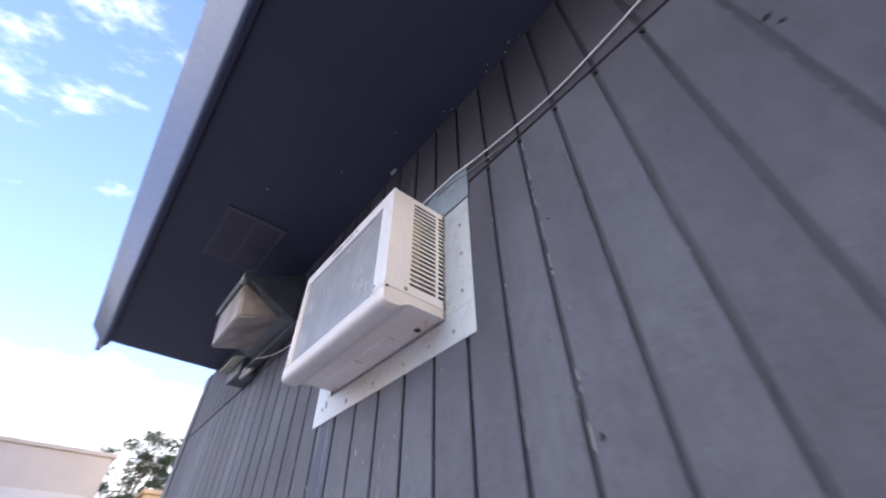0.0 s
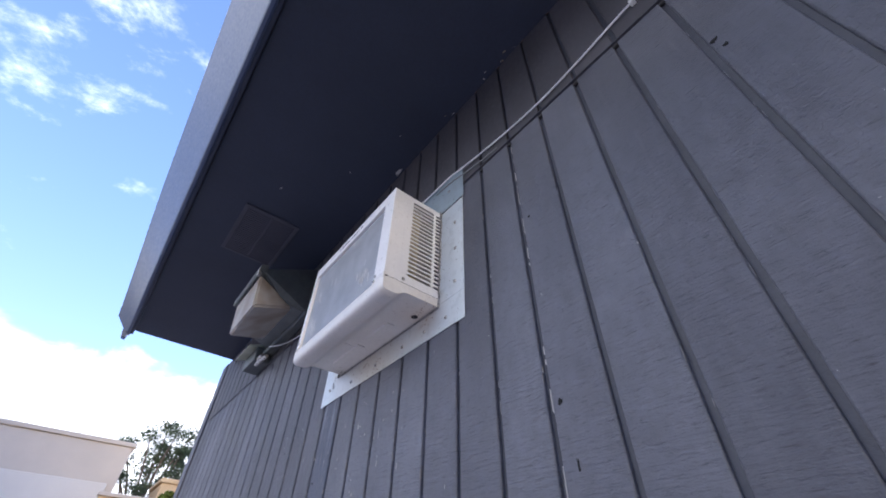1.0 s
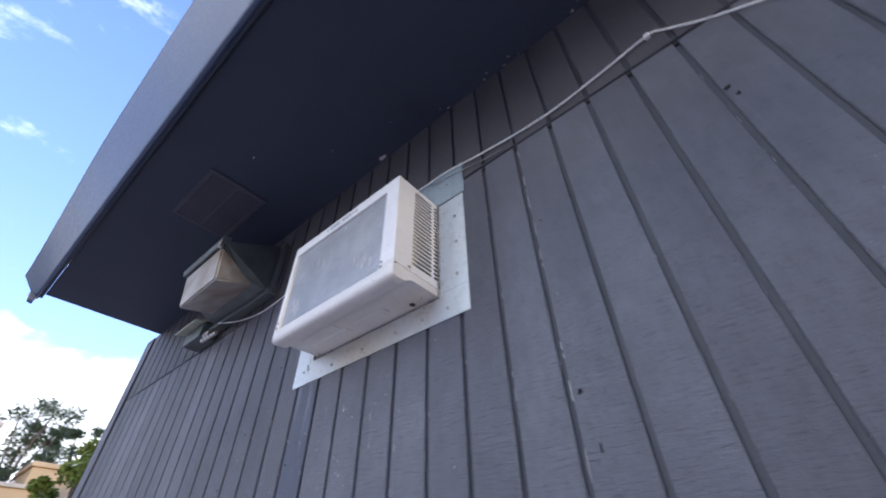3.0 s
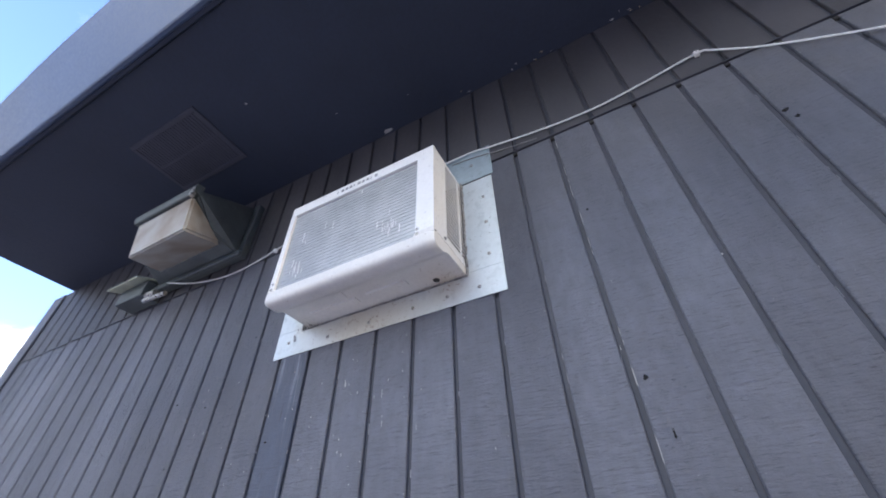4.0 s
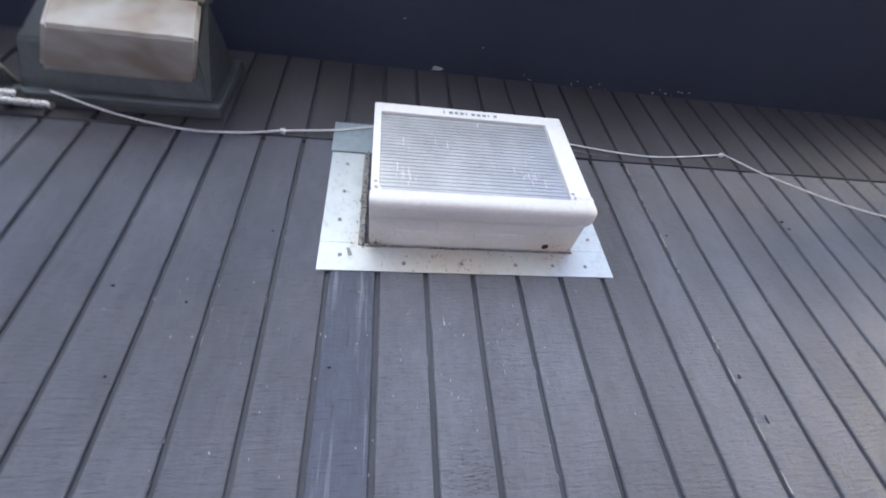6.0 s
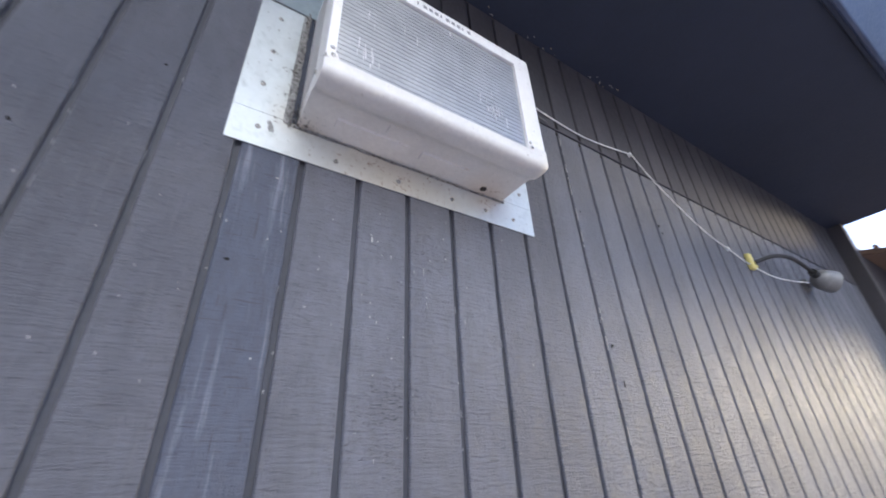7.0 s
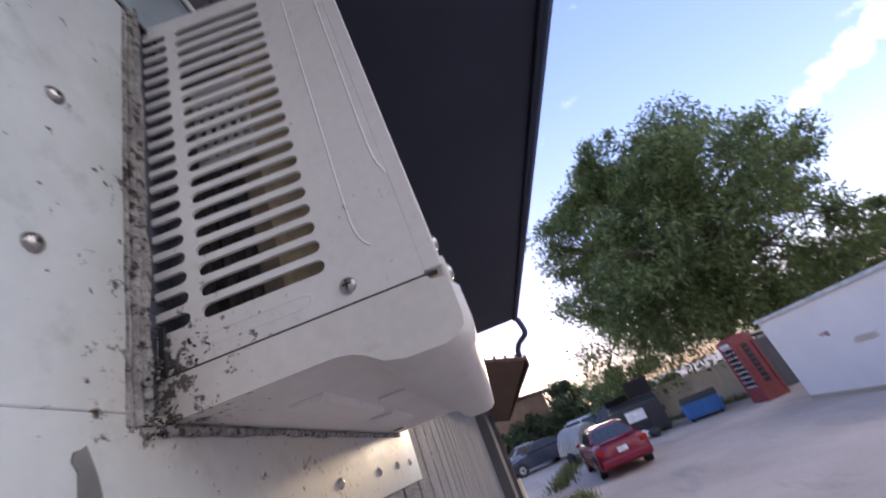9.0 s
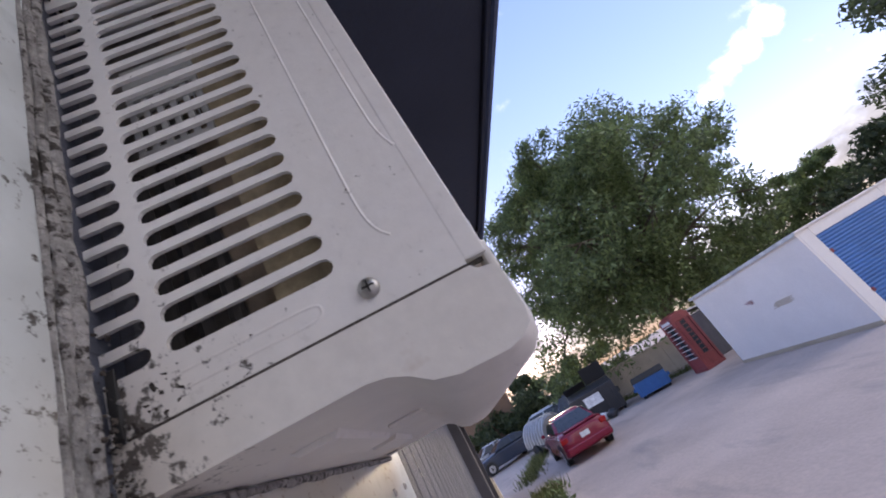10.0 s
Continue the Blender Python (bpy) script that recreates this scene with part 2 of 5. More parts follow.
def dirt_bounce_tint(made, centre, reach, tone=(0.42, 0.36, 0.28), speck=(0.05, 0.04, 0.034), amount=0.55, most=0.17):
    """Mould and dirt spreading in specks from a damp corner, and one painted bounce tint."""
    m, nt, b, mp, mixed, ranged, noise_at, col = made
    g = nt.nodes.new("ShaderNodeNewGeometry")
    d = nt.nodes.new("ShaderNodeVectorMath")
    d.operation = "DISTANCE"
    nt.links.new(g.outputs["Position"], d.inputs[0])
    d.inputs[1].default_value = centre
    near = ranged(d.outputs["Value"], 0.0, reach, most, -0.05)
    n = nt.nodes.new("ShaderNodeTexNoise")
    n.inputs["Scale"].default_value, n.inputs["Detail"].default_value, n.inputs["Roughness"].default_value = 130.0, 5.0, 0.7
    nt.links.new(g.outputs["Position"], n.inputs["Vector"])
    s = nt.nodes.new("ShaderNodeMath")
    s.operation = "ADD"
    nt.links.new(n.outputs["Fac"], s.inputs[0])
    nt.links.new(near, s.inputs[1])
    stain_and_bounce = mixed(ranged(d.outputs["Value"], 0.0, reach, amount, 0.0), col, (*tone, 1))
    col = mixed(ranged(s.outputs["Value"], 0.62, 0.68, 0, 0.9), stain_and_bounce, (*speck, 1))
    nt.links.new(col, b.inputs["Base Color"])
    return (m, nt, b, mp, mixed, ranged, noise_at, col)


white_made = dirt_bounce_tint(white_made, (0.105, 0.004, 2.275), 0.095, most=0.18)
M_WHITE = white_made[0]
M_PAN = dirt_bounce_tint(dirt_bounce_tint(speckled(material("base_pan_enamel", (0.76, 0.74, 0.70), 0.42, var=(0.08, 7.0), fine=(0.05, 120.0), bump=0.05, bump_scale=200), (0.38, 0.26, 0.15), 26.0, 0.66, 0.82, (0.6, 1, 1), 0.6), (0.105, 0.004, 2.275), 0.07), (0.52, -0.012, 2.270), 0.09, tone=(0.55, 0.40, 0.24), speck=(0.30, 0.19, 0.11), most=0.07, amount=0.4)[0]
# last, widest tint: cream bounce light painted along the lower strip, with rust specks
M_GALV_MADE = dirt_bounce_tint(dirt_bounce_tint(dirt_bounce_tint(speckled(material("sheet_metal", (0.63, 0.68, 0.69), 0.42, metal=0.2, var=(0.08, 6.0), fine=(0.05, 90.0), bump=0.06, bump_scale=60), (0.40, 0.45, 0.45), 38.0, 0.54, 0.72, factor=0.6), (0.098, -0.003, 2.285), 0.05), (0.53, -0.003, 2.262), 0.08, tone=(0.55, 0.40, 0.24), speck=(0.30, 0.19, 0.11), most=0.07, amount=0.4), (0.28, -0.003, 2.270), 0.24, tone=(0.66, 0.58, 0.44), speck=(0.30, 0.19, 0.11), most=0.06, amount=0.75)
for z in (2.34, 2.40, 2.47):
    M_GALV_MADE = dirt_bounce_tint(M_GALV_MADE, (0.095, -0.003, z), 0.045, tone=(0.34, 0.34, 0.31), most=0.12, amount=0.45)
M_GALV = M_GALV_MADE[0]
M_FLASH = material("flashing_metal", (0.42, 0.50, 0.54), 0.38, metal=0.5, var=(0.12, 9.0), bump=0.06)[0]
M_CAULK = speckled(material("dirty_caulk", (0.34, 0.33, 0.315), 0.8, var=(0.35, 60.0), fine=(0.3, 250.0), bump=1.0, bump_scale=300), (0.06, 0.052, 0.045), 150.0, 0.52, 0.60)[0]
M_GRIME = material("black_grime", (0.06, 0.05, 0.042), 0.85, var=(0.5, 60), fine=(0.4, 200), bump=0.8, bump_scale=250)[0]
M_FIN = material("condenser_fins", (0.40, 0.41, 0.42), 0.45, metal=0.55, var=(0.15, 12.0), fine=(0.1, 120), bump=0.05)[0]
M_FINGAP = material("coil_shadow_gap", (0.40, 0.40, 0.41), 0.7, metal=0.2, bump=0.1)[0]
M_SCRATCH = material("bare_aluminium", (0.62, 0.62, 0.62), 0.5, metal=0.0, bump=0.1)[0]
M_STEEL = material("screw_steel", (0.45, 0.44, 0.42), 0.3, metal=0.9, var=(0.2, 80), bump=0.1)[0]
M_DARK = material("dark_interior", (0.035, 0.032, 0.03), 0.8, bump=0.1)[0]
M_INNER = material("grey_inner_sheet", (0.15, 0.135, 0.12), 0.75, var=(0.3, 40), fine=(0.2, 200), bump=0.2)[0]
M_BROWNFOAM = material("brown_foam", (0.24, 0.19, 0.14), 0.85, var=(0.25, 30), bump=0.3)[0]
M_TAN = material("tan_insulation", (0.42, 0.35, 0.23), 0.8, var=(0.2, 25), fine=(0.15, 200), bump=0.3)[0]
M_PALE = material("pale_plastic", (0.55, 0.56, 0.54), 0.5, bump=0.05)[0]
M_INK = material("badge_grey", (0.28, 0.28, 0.29), 0.5, bump=0.0)[0]
M_BRONZE = material("bronze_housing", (0.12, 0.135, 0.135), 0.45, metal=0.3, var=(0.2, 10), bump=0.12)[0]
M_CABLE = material("white_cable", (0.84, 0.84, 0.82), 0.5, var=(0.1, 20), bump=0.05)[0]
M_BLACK = material("black_rubber", (0.025, 0.025, 0.025), 0.6, bump=0.1)[0]
M_GREY = material("lamp_grey", (0.22, 0.22, 0.22), 0.45, metal=0.3, bump=0.05)[0]
M_YELLOW = material("yellow_plastic", (0.72, 0.62, 0.22), 0.5, bump=0.05)[0]
M_BOX = material("weathered_box", (0.50, 0.53, 0.42), 0.6, var=(0.2, 25), bump=0.1)[0]
M_CHIP = material("paint_chip", (0.45, 0.44, 0.43), 0.7, bump=0.1)[0]
M_GROUND = speckled(material("pale_gravel", (0.49, 0.39, 0.325), 0.9, var=(0.20, 0.30), fine=(0.10, 14.0), bump=0.2, bump_scale=40), (0.22, 0.20, 0.19), 0.9, 0.55, 0.75, (0.35, 1, 1), 0.6)[0]
M_STUCCO = material("tan_stucco", (0.58, 0.49, 0.37), 0.85, var=(0.08, 0.6), bump=0.3, bump_scale=20)[0]
M_STUCCO2 = material("pale_stucco", (0.68, 0.61, 0.49), 0.85, var=(0.06, 0.6), bump=0.3, bump_scale=20)[0]
M_ORANGE = material("ochre_wall", (0.60, 0.42, 0.22), 0.8, var=(0.1, 1.0), bump=0.2, bump_scale=20)[0]
M_SHEDROOF = material("pale_metal_roof", (0.70, 0.68, 0.62), 0.6, var=(0.08, 1.0), bump=0.1)[0]
M_BROWN = material("brown_wall", (0.20, 0.13, 0.09), 0.8, var=(0.15, 1.0), bump=0.3, bump_scale=20)[0]
M_WHITEWALL = speckled(material("white_steel_wall", (0.80, 0.745, 0.69), 0.55, var=(0.05, 0.8), bump=0.1, bump_scale=10), (0.42, 0.25, 0.17), 2.2, 0.70, 0.80, (0.5, 1, 1), 0.5)[0]
M_BLUE = material("blue_steel", (0.045, 0.16, 0.40), 0.5, var=(0.12, 2.0), bump=0.05)[0]
M_RED = material("faded_red_paint", (0.23, 0.042, 0.042), 0.5, var=(0.2, 3.0), bump=0.1)[0]
M_CARRED = material("red_car_paint", (0.22, 0.010, 0.03), 0.22, var=(0.06, 3.0), bump=0.0)[0]
M_CARDARK = material("dark_blue_car_paint", (0.03, 0.04, 0.065), 0.22, var=(0.06, 3.0), bump=0.0)[0]
M_CARSILVER = material("silver_car_paint", (0.45, 0.46, 0.47), 0.28, metal=0.5, var=(0.06, 3.0), bump=0.0)[0]
M_TYRE = material("tyre_rubber", (0.02, 0.02, 0.02), 0.8, bump=0.2)[0]
M_GLASSDARK = material("dark_car_glass", (0.03, 0.035, 0.04), 0.06, bump=0.0, rough_var=0.02)[0]
M_CHROME = material("rim_metal", (0.55, 0.55, 0.56), 0.3, metal=0.9, bump=0.0)[0]
M_LAMPRED = material("red_lamp_lens", (0.40, 0.01, 0.01), 0.15, bump=0.0)[0]
M_PLATE = material("pale_plate", (0.75, 0.75, 0.75), 0.4, bump=0.0)[0]
M_BIN = material("black_bin", (0.035, 0.036, 0.04), 0.5, var=(0.2, 3), bump=0.05)[0]
M_CONC = material("tan_concrete", (0.46, 0.38, 0.28), 0.9, var=(0.15, 1.0), bump=0.4, bump_scale=12)[0]
M_BARK = material("bark", (0.11, 0.085, 0.06), 0.9, var=(0.3, 5.0), bump=0.8, bump_scale=25, stretch=(1, 1, 0.2))[0]


def leaf_material(name, base):
    m = bpy.data.materials.new(name)
    m.use_nodes = True
    nt = m.node_tree
    b = nt.nodes["Principled BSDF"]
    b.inputs["Roughness"].default_value = 0.55
    g = nt.nodes.new("ShaderNodeNewGeometry")
    ramp = nt.nodes.new("ShaderNodeValToRGB")
    ramp.color_ramp.elements[0].color = (*(c * 0.55 for c in base), 1)
    ramp.color_ramp.elements[1].color = (*(min(1, c * 1.5) for c in base), 1)
    nt.links.new(g.outputs["Random Per Island"], ramp.inputs["Fac"])
    nt.links.new(ramp.outputs["Color"], b.inputs["Base Color"])
    trans = nt.nodes.new("ShaderNodeBsdfTranslucent")
    nt.links.new(ramp.outputs["Color"], trans.inputs["Color"])
    mx = nt.nodes.new("ShaderNodeMixShader")
    mx.inputs["Fac"].default_value = 0.5
    nt.links.new(b.outputs["BSDF"], mx.inputs[1])
    nt.links.new(trans.outputs["BSDF"], mx.inputs[2])
    nt.links.new(mx.outputs["Shader"], nt.nodes["Material Output"].inputs["Surface"])
    return m


M_LEAF = leaf_material("green_leaves", (0.15, 0.20, 0.08))
M_LEAF2 = leaf_material("dusky_leaves", (0.07, 0.095, 0.045))
M_LEAF3 = leaf_material("yellow_green_leaves", (0.16, 0.20, 0.04))
M_GRASS = leaf_material("dry_grass", (0.14, 0.15, 0.05))


def lens_material():
    m = bpy.data.materials.new("prismatic_lens")
    m.use_nodes = True
    nt = m.node_tree
    b = nt.nodes["Principled BSDF"]
    b.inputs["Base Color"].default_value = (0.62, 0.52, 0.40, 1)
    b.inputs["Roughness"].default_value = 0.28
    b.inputs["Transmission Weight"].default_value = 0.25
    g = nt.nodes.new("ShaderNodeNewGeometry")
    n = nt.nodes.new("ShaderNodeTexNoise")
    n.inputs["Scale"].default_value = 9.0
    nt.links.new(g.outputs["Position"], n.inputs["Vector"])
    r = nt.nodes.new("ShaderNodeValToRGB")
    r.color_ramp.elements[0].color, r.color_ramp.elements[0].position = (0.48, 0.39, 0.30, 1), 0.35
    r.color_ramp.elements[1].color, r.color_ramp.elements[1].position = (0.76, 0.73, 0.67, 1), 0.62
    nt.links.new(n.outputs["Fac"], r.inputs["Fac"])
    nt.links.new(r.outputs["Color"], b.inputs["Base Color"])
    w = nt.nodes.new("ShaderNodeTexWave")
    w.inputs["Scale"].default_value = 60.0
    nt.links.new(g.outputs["Position"], w.inputs["Vector"])
    bp = nt.nodes.new("ShaderNodeBump")
    bp.inputs["Strength"].default_value, bp.inputs["Distance"].default_value = 0.3, 0.002
    nt.links.new(w.outputs["Fac"], bp.inputs["Height"])
    nt.links.new(bp.outputs["Normal"], b.inputs["Normal"])
    return m


M_LENS = lens_material()


# ---- building helpers ----
def part(name, bm, mat, parent=None, label="", smooth=False):
    me = bpy.data.meshes.new(name)
    bmesh.ops.recalc_face_normals(bm, faces=bm.faces)
    bm.to_mesh(me)
    bm.free()
    me.materials.append(mat)
    if smooth:
        me.shade_smooth()
        me.set_sharp_from_angle(angle=radians(38))
    ob = new(name, me)
    if parent is not None:
        ob.parent = parent
    if label:
        ob["label"] = label
    return ob


def thing(name, label, category, at=(0, 0, 0), group="", kind="", turn=0.0):
    ob = new(name)
    ob.empty_display_size = 0.1
    ob.matrix_basis = pose(*at, 0, 0, turn)
    return tagged(ob, label, category, group, kind)


def box(x0, y0, z0, x1, y1, z1, bevel=0.0, bm=None, seg=1):
    bm2 = bmesh.new()
    bmesh.ops.create_cube(bm2, size=1)
    bmesh.ops.scale(bm2, vec=(x1 - x0, y1 - y0, z1 - z0), verts=bm2.verts)
    bmesh.ops.translate(bm2, vec=((x0 + x1) / 2, (y0 + y1) / 2, (z0 + z1) / 2), verts=bm2.verts)
    if bevel:
        bmesh.ops.bevel(bm2, geom=bm2.edges[:], offset=bevel, segments=seg, profile=0.6, affect="EDGES")
    return merged(bm, bm2)


def merged(bm, other):
    if bm is None:
        return other
    me = bpy.data.meshes.new("tmp")
    other.to_mesh(me)
    other.free()
    bm.from_mesh(me)
    bpy.data.meshes.remove(me)
    return bm


def prism(profile, axis, a, b, bm=None, bevel=0.0, seg=2):
    """Extrudes a closed outline along an axis. The outline gives the other two coordinates in order."""
    bm2 = bmesh.new()

    def at(p, v):
        return {"x": (v, p[0], p[1]), "y": (p[0], v, p[1]), "z": (p[0], p[1], v)}[axis]
    v0 = [bm2.verts.new(at(p, a)) for p in profile]
    v1 = [bm2.verts.new(at(p, b)) for p in profile]
    n = len(profile)
    for i in range(n):
        bm2.faces.new((v0[i], v0[(i + 1) % n], v1[(i + 1) % n], v1[i]))
    bm2.faces.new(v0[::-1])
    bm2.faces.new(v1)
    bmesh.ops.recalc_face_normals(bm2, faces=bm2.faces)
    if bevel:
        bmesh.ops.bevel(bm2, geom=bm2.edges[:], offset=bevel, segments=seg, profile=0.6, affect="EDGES")
    return merged(bm, bm2)


def tube(points, radius, sides=8, bm=None, cap=True, taper=None):
    bm2 = bmesh.new()
    pts = [Vector(p) for p in points]
    rings = []
    whole = pts[-1] - pts[0]
    axis = Vector((1, 0, 0)) if abs(whole.z) > 0.7 * whole.length else Vector((0.05, 0.03, 1))
    for i, p in enumerate(pts):
        d = (pts[min(i + 1, len(pts) - 1)] - pts[max(i - 1, 0)]).normalized()
        side = d.cross(axis)
        side.normalize()
        up = side.cross(d)
        r = radius if taper is None else radius + (taper - radius) * i / (len(pts) - 1)
        rings.append([bm2.verts.new(p + r * (math.cos(k * math.tau / sides) * side + math.sin(k * math.tau / sides) * up)) for k in range(sides)])
    for a, b in zip(rings, rings[1:]):
        for k in range(sides):
            bm2.faces.new((a[k], a[(k + 1) % sides], b[(k + 1) % sides], b[k]))
    if cap:
        bm2.faces.new(rings[0][::-1])
        bm2.faces.new(rings[-1])
    return merged(bm, bm2)


def smooth_line(points, steps=6):
    """A flowing line through the given places."""
    pts = [Vector(p) for p in points]
    out = []
    for i in range(len(pts) - 1):
        p0, p1, p2, p3 = pts[max(i - 1, 0)], pts[i], pts[i + 1], pts[min(i + 2, len(pts) - 1)]
        for k in range(steps):
            t = k / steps
            out.append(0.5 * (2 * p1 + (p2 - p0) * t + (2 * p0 - 5 * p1 + 4 * p2 - p3) * t * t + (3 * p1 - p0 - 3 * p2 + p3) * t ** 3))
    return out + [pts[-1]]


def disc_head(centre, normal, radius, height, bm=None, sides=12, cross=False):
    """A domed screw head."""
    bm2 = bmesh.new()
    n = Vector(normal).normalized()
    u = n.orthogonal().normalized()
    w = n.cross(u)
    c = Vector(centre)
    rings = []
    for f, h in ((1.0, 0.0), (0.93, 0.45), (0.7, 0.8), (0.35, 0.97)):
        rings.append([bm2.verts.new(c + n * height * h + radius * f * (math.cos(k * math.tau / sides) * u + math.sin(k * math.tau / sides) * w)) for k in range(sides)])
    for a, b in zip(rings, rings[1:]):
        for k in range(sides):
            bm2.faces.new((a[k], a[(k + 1) % sides], b[(k + 1) % sides], b[k]))
    bm2.faces.new(rings[-1])
    bm2.faces.new(rings[0][::-1])
    return merged(bm, bm2)


# ---- ground and building ----
WALL_L, WALL_R = -1.90, 3.45
SEAM, SOFFIT_Z = 2.625, 3.035
GROOVE0, PITCH = 0.0237, 0.1016
bm = bmesh.new()
bmesh.ops.create_grid(bm, x_segments=60, y_segments=60, size=1)
for v in bm.verts:
    v.co.x, v.co.y = 700 * v.co.x * abs(v.co.x), 700 * v.co.y * abs(v.co.y)
    v.co.z = 0.04 * noise.noise(Vector((v.co.x, v.co.y, 0)) * 0.1) if 6 < v.co.length < 200 else 0.0
tagged(part("ground", bm, M_GROUND), "pale dusty gravel yard with faint wheel tracks", "ground", kind="structure")

wall = tagged(part("wall_north", box(WALL_L, 0.0075, 0, WALL_R, 0.14, 3.05), M_GROOVE), "dark slate painted grooved plywood siding wall", "wall", kind="structure")
tagged(part("wall_west", box(WALL_L, 0.142, 0, WALL_L + 0.12, 6, 3.30), M_SIDING), "dark painted side wall of the building", "wall", kind="structure")
tagged(part("wall_back", box(WALL_L, 6, 0, 9, 6.12, 3.30), M_SIDING), "dark painted rear wall of the building", "wall", kind="structure")
soffit = tagged(part("ceiling", box(-1.75, -0.598, SOFFIT_Z, WALL_R, 0.0, SOFFIT_Z + 0.02), M_SOFFIT), "dark navy painted plywood soffit under the eaves", "soffit", kind="structure")
roof = thing("roof", "low dark roof edge over the wall", "roof", (0, 0, 0), kind="structure")
part("roof_deck", prism([(-0.70, 3.295), (6.3, 4.0), (6.3, 4.06), (-0.70, 3.325)], "x", -1.85, WALL_R + 0.05), M_BROWN, roof)
part("fascia", box(-1.78, -0.615, 3.02, WALL_R + 0.03, -0.600, 3.29, 0.003), M_SOFFIT, roof)
# eaves gutter: flat sole and a face that leans outward to the lip, drawn in at the warped end
gutter = thing("gutter", "dark blue grey painted metal eaves gutter, bent in at one end", "gutter")
bm = bmesh.new()
rings = []
for k in range(31):
    f = k / 30
    x = -1.80 + (WALL_R + 1.82) * f ** 1.5
    w = min(1.0, (x + 1.80) / 1.3)
    w = w * w * (3 - 2 * w)
    reach, top = 0.072 + 0.044 * w, 3.12 + 0.155 * w
    face = [(-0.617, 3.27), (-0.617, 3.020), (-0.620, 3.015), (-0.630, 3.015), (-0.635, 3.020)]
    face += [(-0.635 - (reach + 0.015) * g, 3.020 + (top - 3.020) * g) for g in (0.3, 0.6, 0.85, 1.0)]
    inner = [(y + 0.004, z + (0.004 if z < 3.05 else 0)) for y, z in face[:0:-1]] + [(-0.621, 3.27)]
    rings.append([bm.verts.new((x, y, z)) for y, z in face + inner])
for a, b in zip(rings, rings[1:]):
    for k in range(len(a)):
        bm.faces.new((a[k], a[(k + 1) % len(a)], b[(k + 1) % len(a)], b[k]))
bm.faces.new(rings[0][::-1])
bm.faces.new(rings[-1])
part("trough", bm, M_FASCIA, gutter)
part("drip_tab", prism([(-0.66, 3.03), (-0.622, 3.016), (-0.625, 2.982), (-0.648, 2.987)], "x", -1.80, -1.76), M_FASCIA, gutter)

tagged(part("trim", box(WALL_L - 0.02, -0.007, 0, WALL_L + 0.085, 0.0, SOFFIT_Z - 0.002, 0.002), M_SIDING), "dark painted vertical corner board", "trim", kind="structure")
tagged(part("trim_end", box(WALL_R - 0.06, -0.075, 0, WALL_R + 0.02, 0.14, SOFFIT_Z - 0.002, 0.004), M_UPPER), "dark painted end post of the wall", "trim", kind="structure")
tagged(part("trim_flashing", box(WALL_L + 0.09, -0.004, SEAM + 0.001, WALL_R - 0.062, 0.004, SEAM + 0.0035), M_GROOVE), "thin dark horizontal joint strip in the siding", "trim", kind="structure")

# lower wing with a sloping canopy, further along the wall
wing = tagged(part("wall_wing", box(WALL_R + 0.022, -0.066, 0, 5.30, 0.1, 2.84), M_WING), "smooth dark painted wall of the lower wing", "wall", kind="structure")
tagged(part("wall_wing_far", box(8.40, -0.066, 0, 17.0, 0.1, 2.84), M_WING), "smooth dark painted wall at the far end of the wing", "wall", kind="structure")
tagged(part("wall_wing_base", box(5.302, -0.050, 0, 8.398, 0.1, 1.46), M_CONC), "pale rendered base wall under the wing window", "wall", kind="structure")
tagged(part("wall_wing_head", box(5.302, -0.066, 2.50, 8.398, 0.1, 2.84), M_WING), "dark painted lintel over the wing window", "wall", kind="structure")
bay = thing("window_wing", "dark framed window in the lower wing with a black sill", "window", kind="structure")
part("jamb", box(5.305, -0.11, 1.52, 5.40, 0.08, 2.498, 0.004), M_UPPER, bay)
part("jamb", box(8.305, -0.11, 1.52, 8.395, 0.08, 2.498, 0.004), M_UPPER, bay)
part("window_head", box(5.402, -0.10, 2.42, 8.303, 0.08, 2.498, 0.004), M_UPPER, bay)
part("window_sill", box(5.305, -0.15, 1.462, 8.395, 0.08, 1.518, 0.006), M_UPPER, bay)
for k in range(3):
    part("pane", box(5.402 + 0.967 * k, -0.02, 1.520, 6.340 + 0.967 * k, -0.012, 2.418), M_GLASSDARK, bay)
for k in range(2):
    part("mullion", box(6.342 + 0.967 * k, -0.06, 1.520, 6.367 + 0.967 * k, 0.03, 2.418, 0.003), M_UPPER, bay)
canopy = thing("canopy", "dark brown sloping canopy roof over the lower wing", "canopy")
part("canopy_deck", prism([(0.10, 2.885), (-0.56, 2.690), (-0.56, 2.722), (0.10, 2.925)], "x", 3.50, 17.2, bevel=0.004, seg=1), M_BROWN, canopy)
part("canopy_fascia", box(3.50, -0.578, 2.640, 17.2, -0.562, 2.738, 0.003), M_BROWN, canopy)
for k in range(7):
    y = -0.50 + 0.088 * k
    part("roof_roll", tube([(3.49, y, 2.752 + 0.302 * (y + 0.5)), (17.2, y, 2.752 + 0.302 * (y + 0.5))], 0.013, 8), M_BROWN, canopy, smooth=True)
spout = thing("downspout", "dark bent downspout from the gutter to the lower roof", "downspout")
part("elbow_pipe", tube(smooth_line([(3.40, -0.627, 3.014), (3.40, -0.640, 2.95), (3.43, -0.640, 2.88), (3.52, -0.57, 2.84), (3.56, -0.54, 2.79), (3.58, -0.54, 2.745)]), 0.024, 10), M_FASCIA, spout, smooth=True)
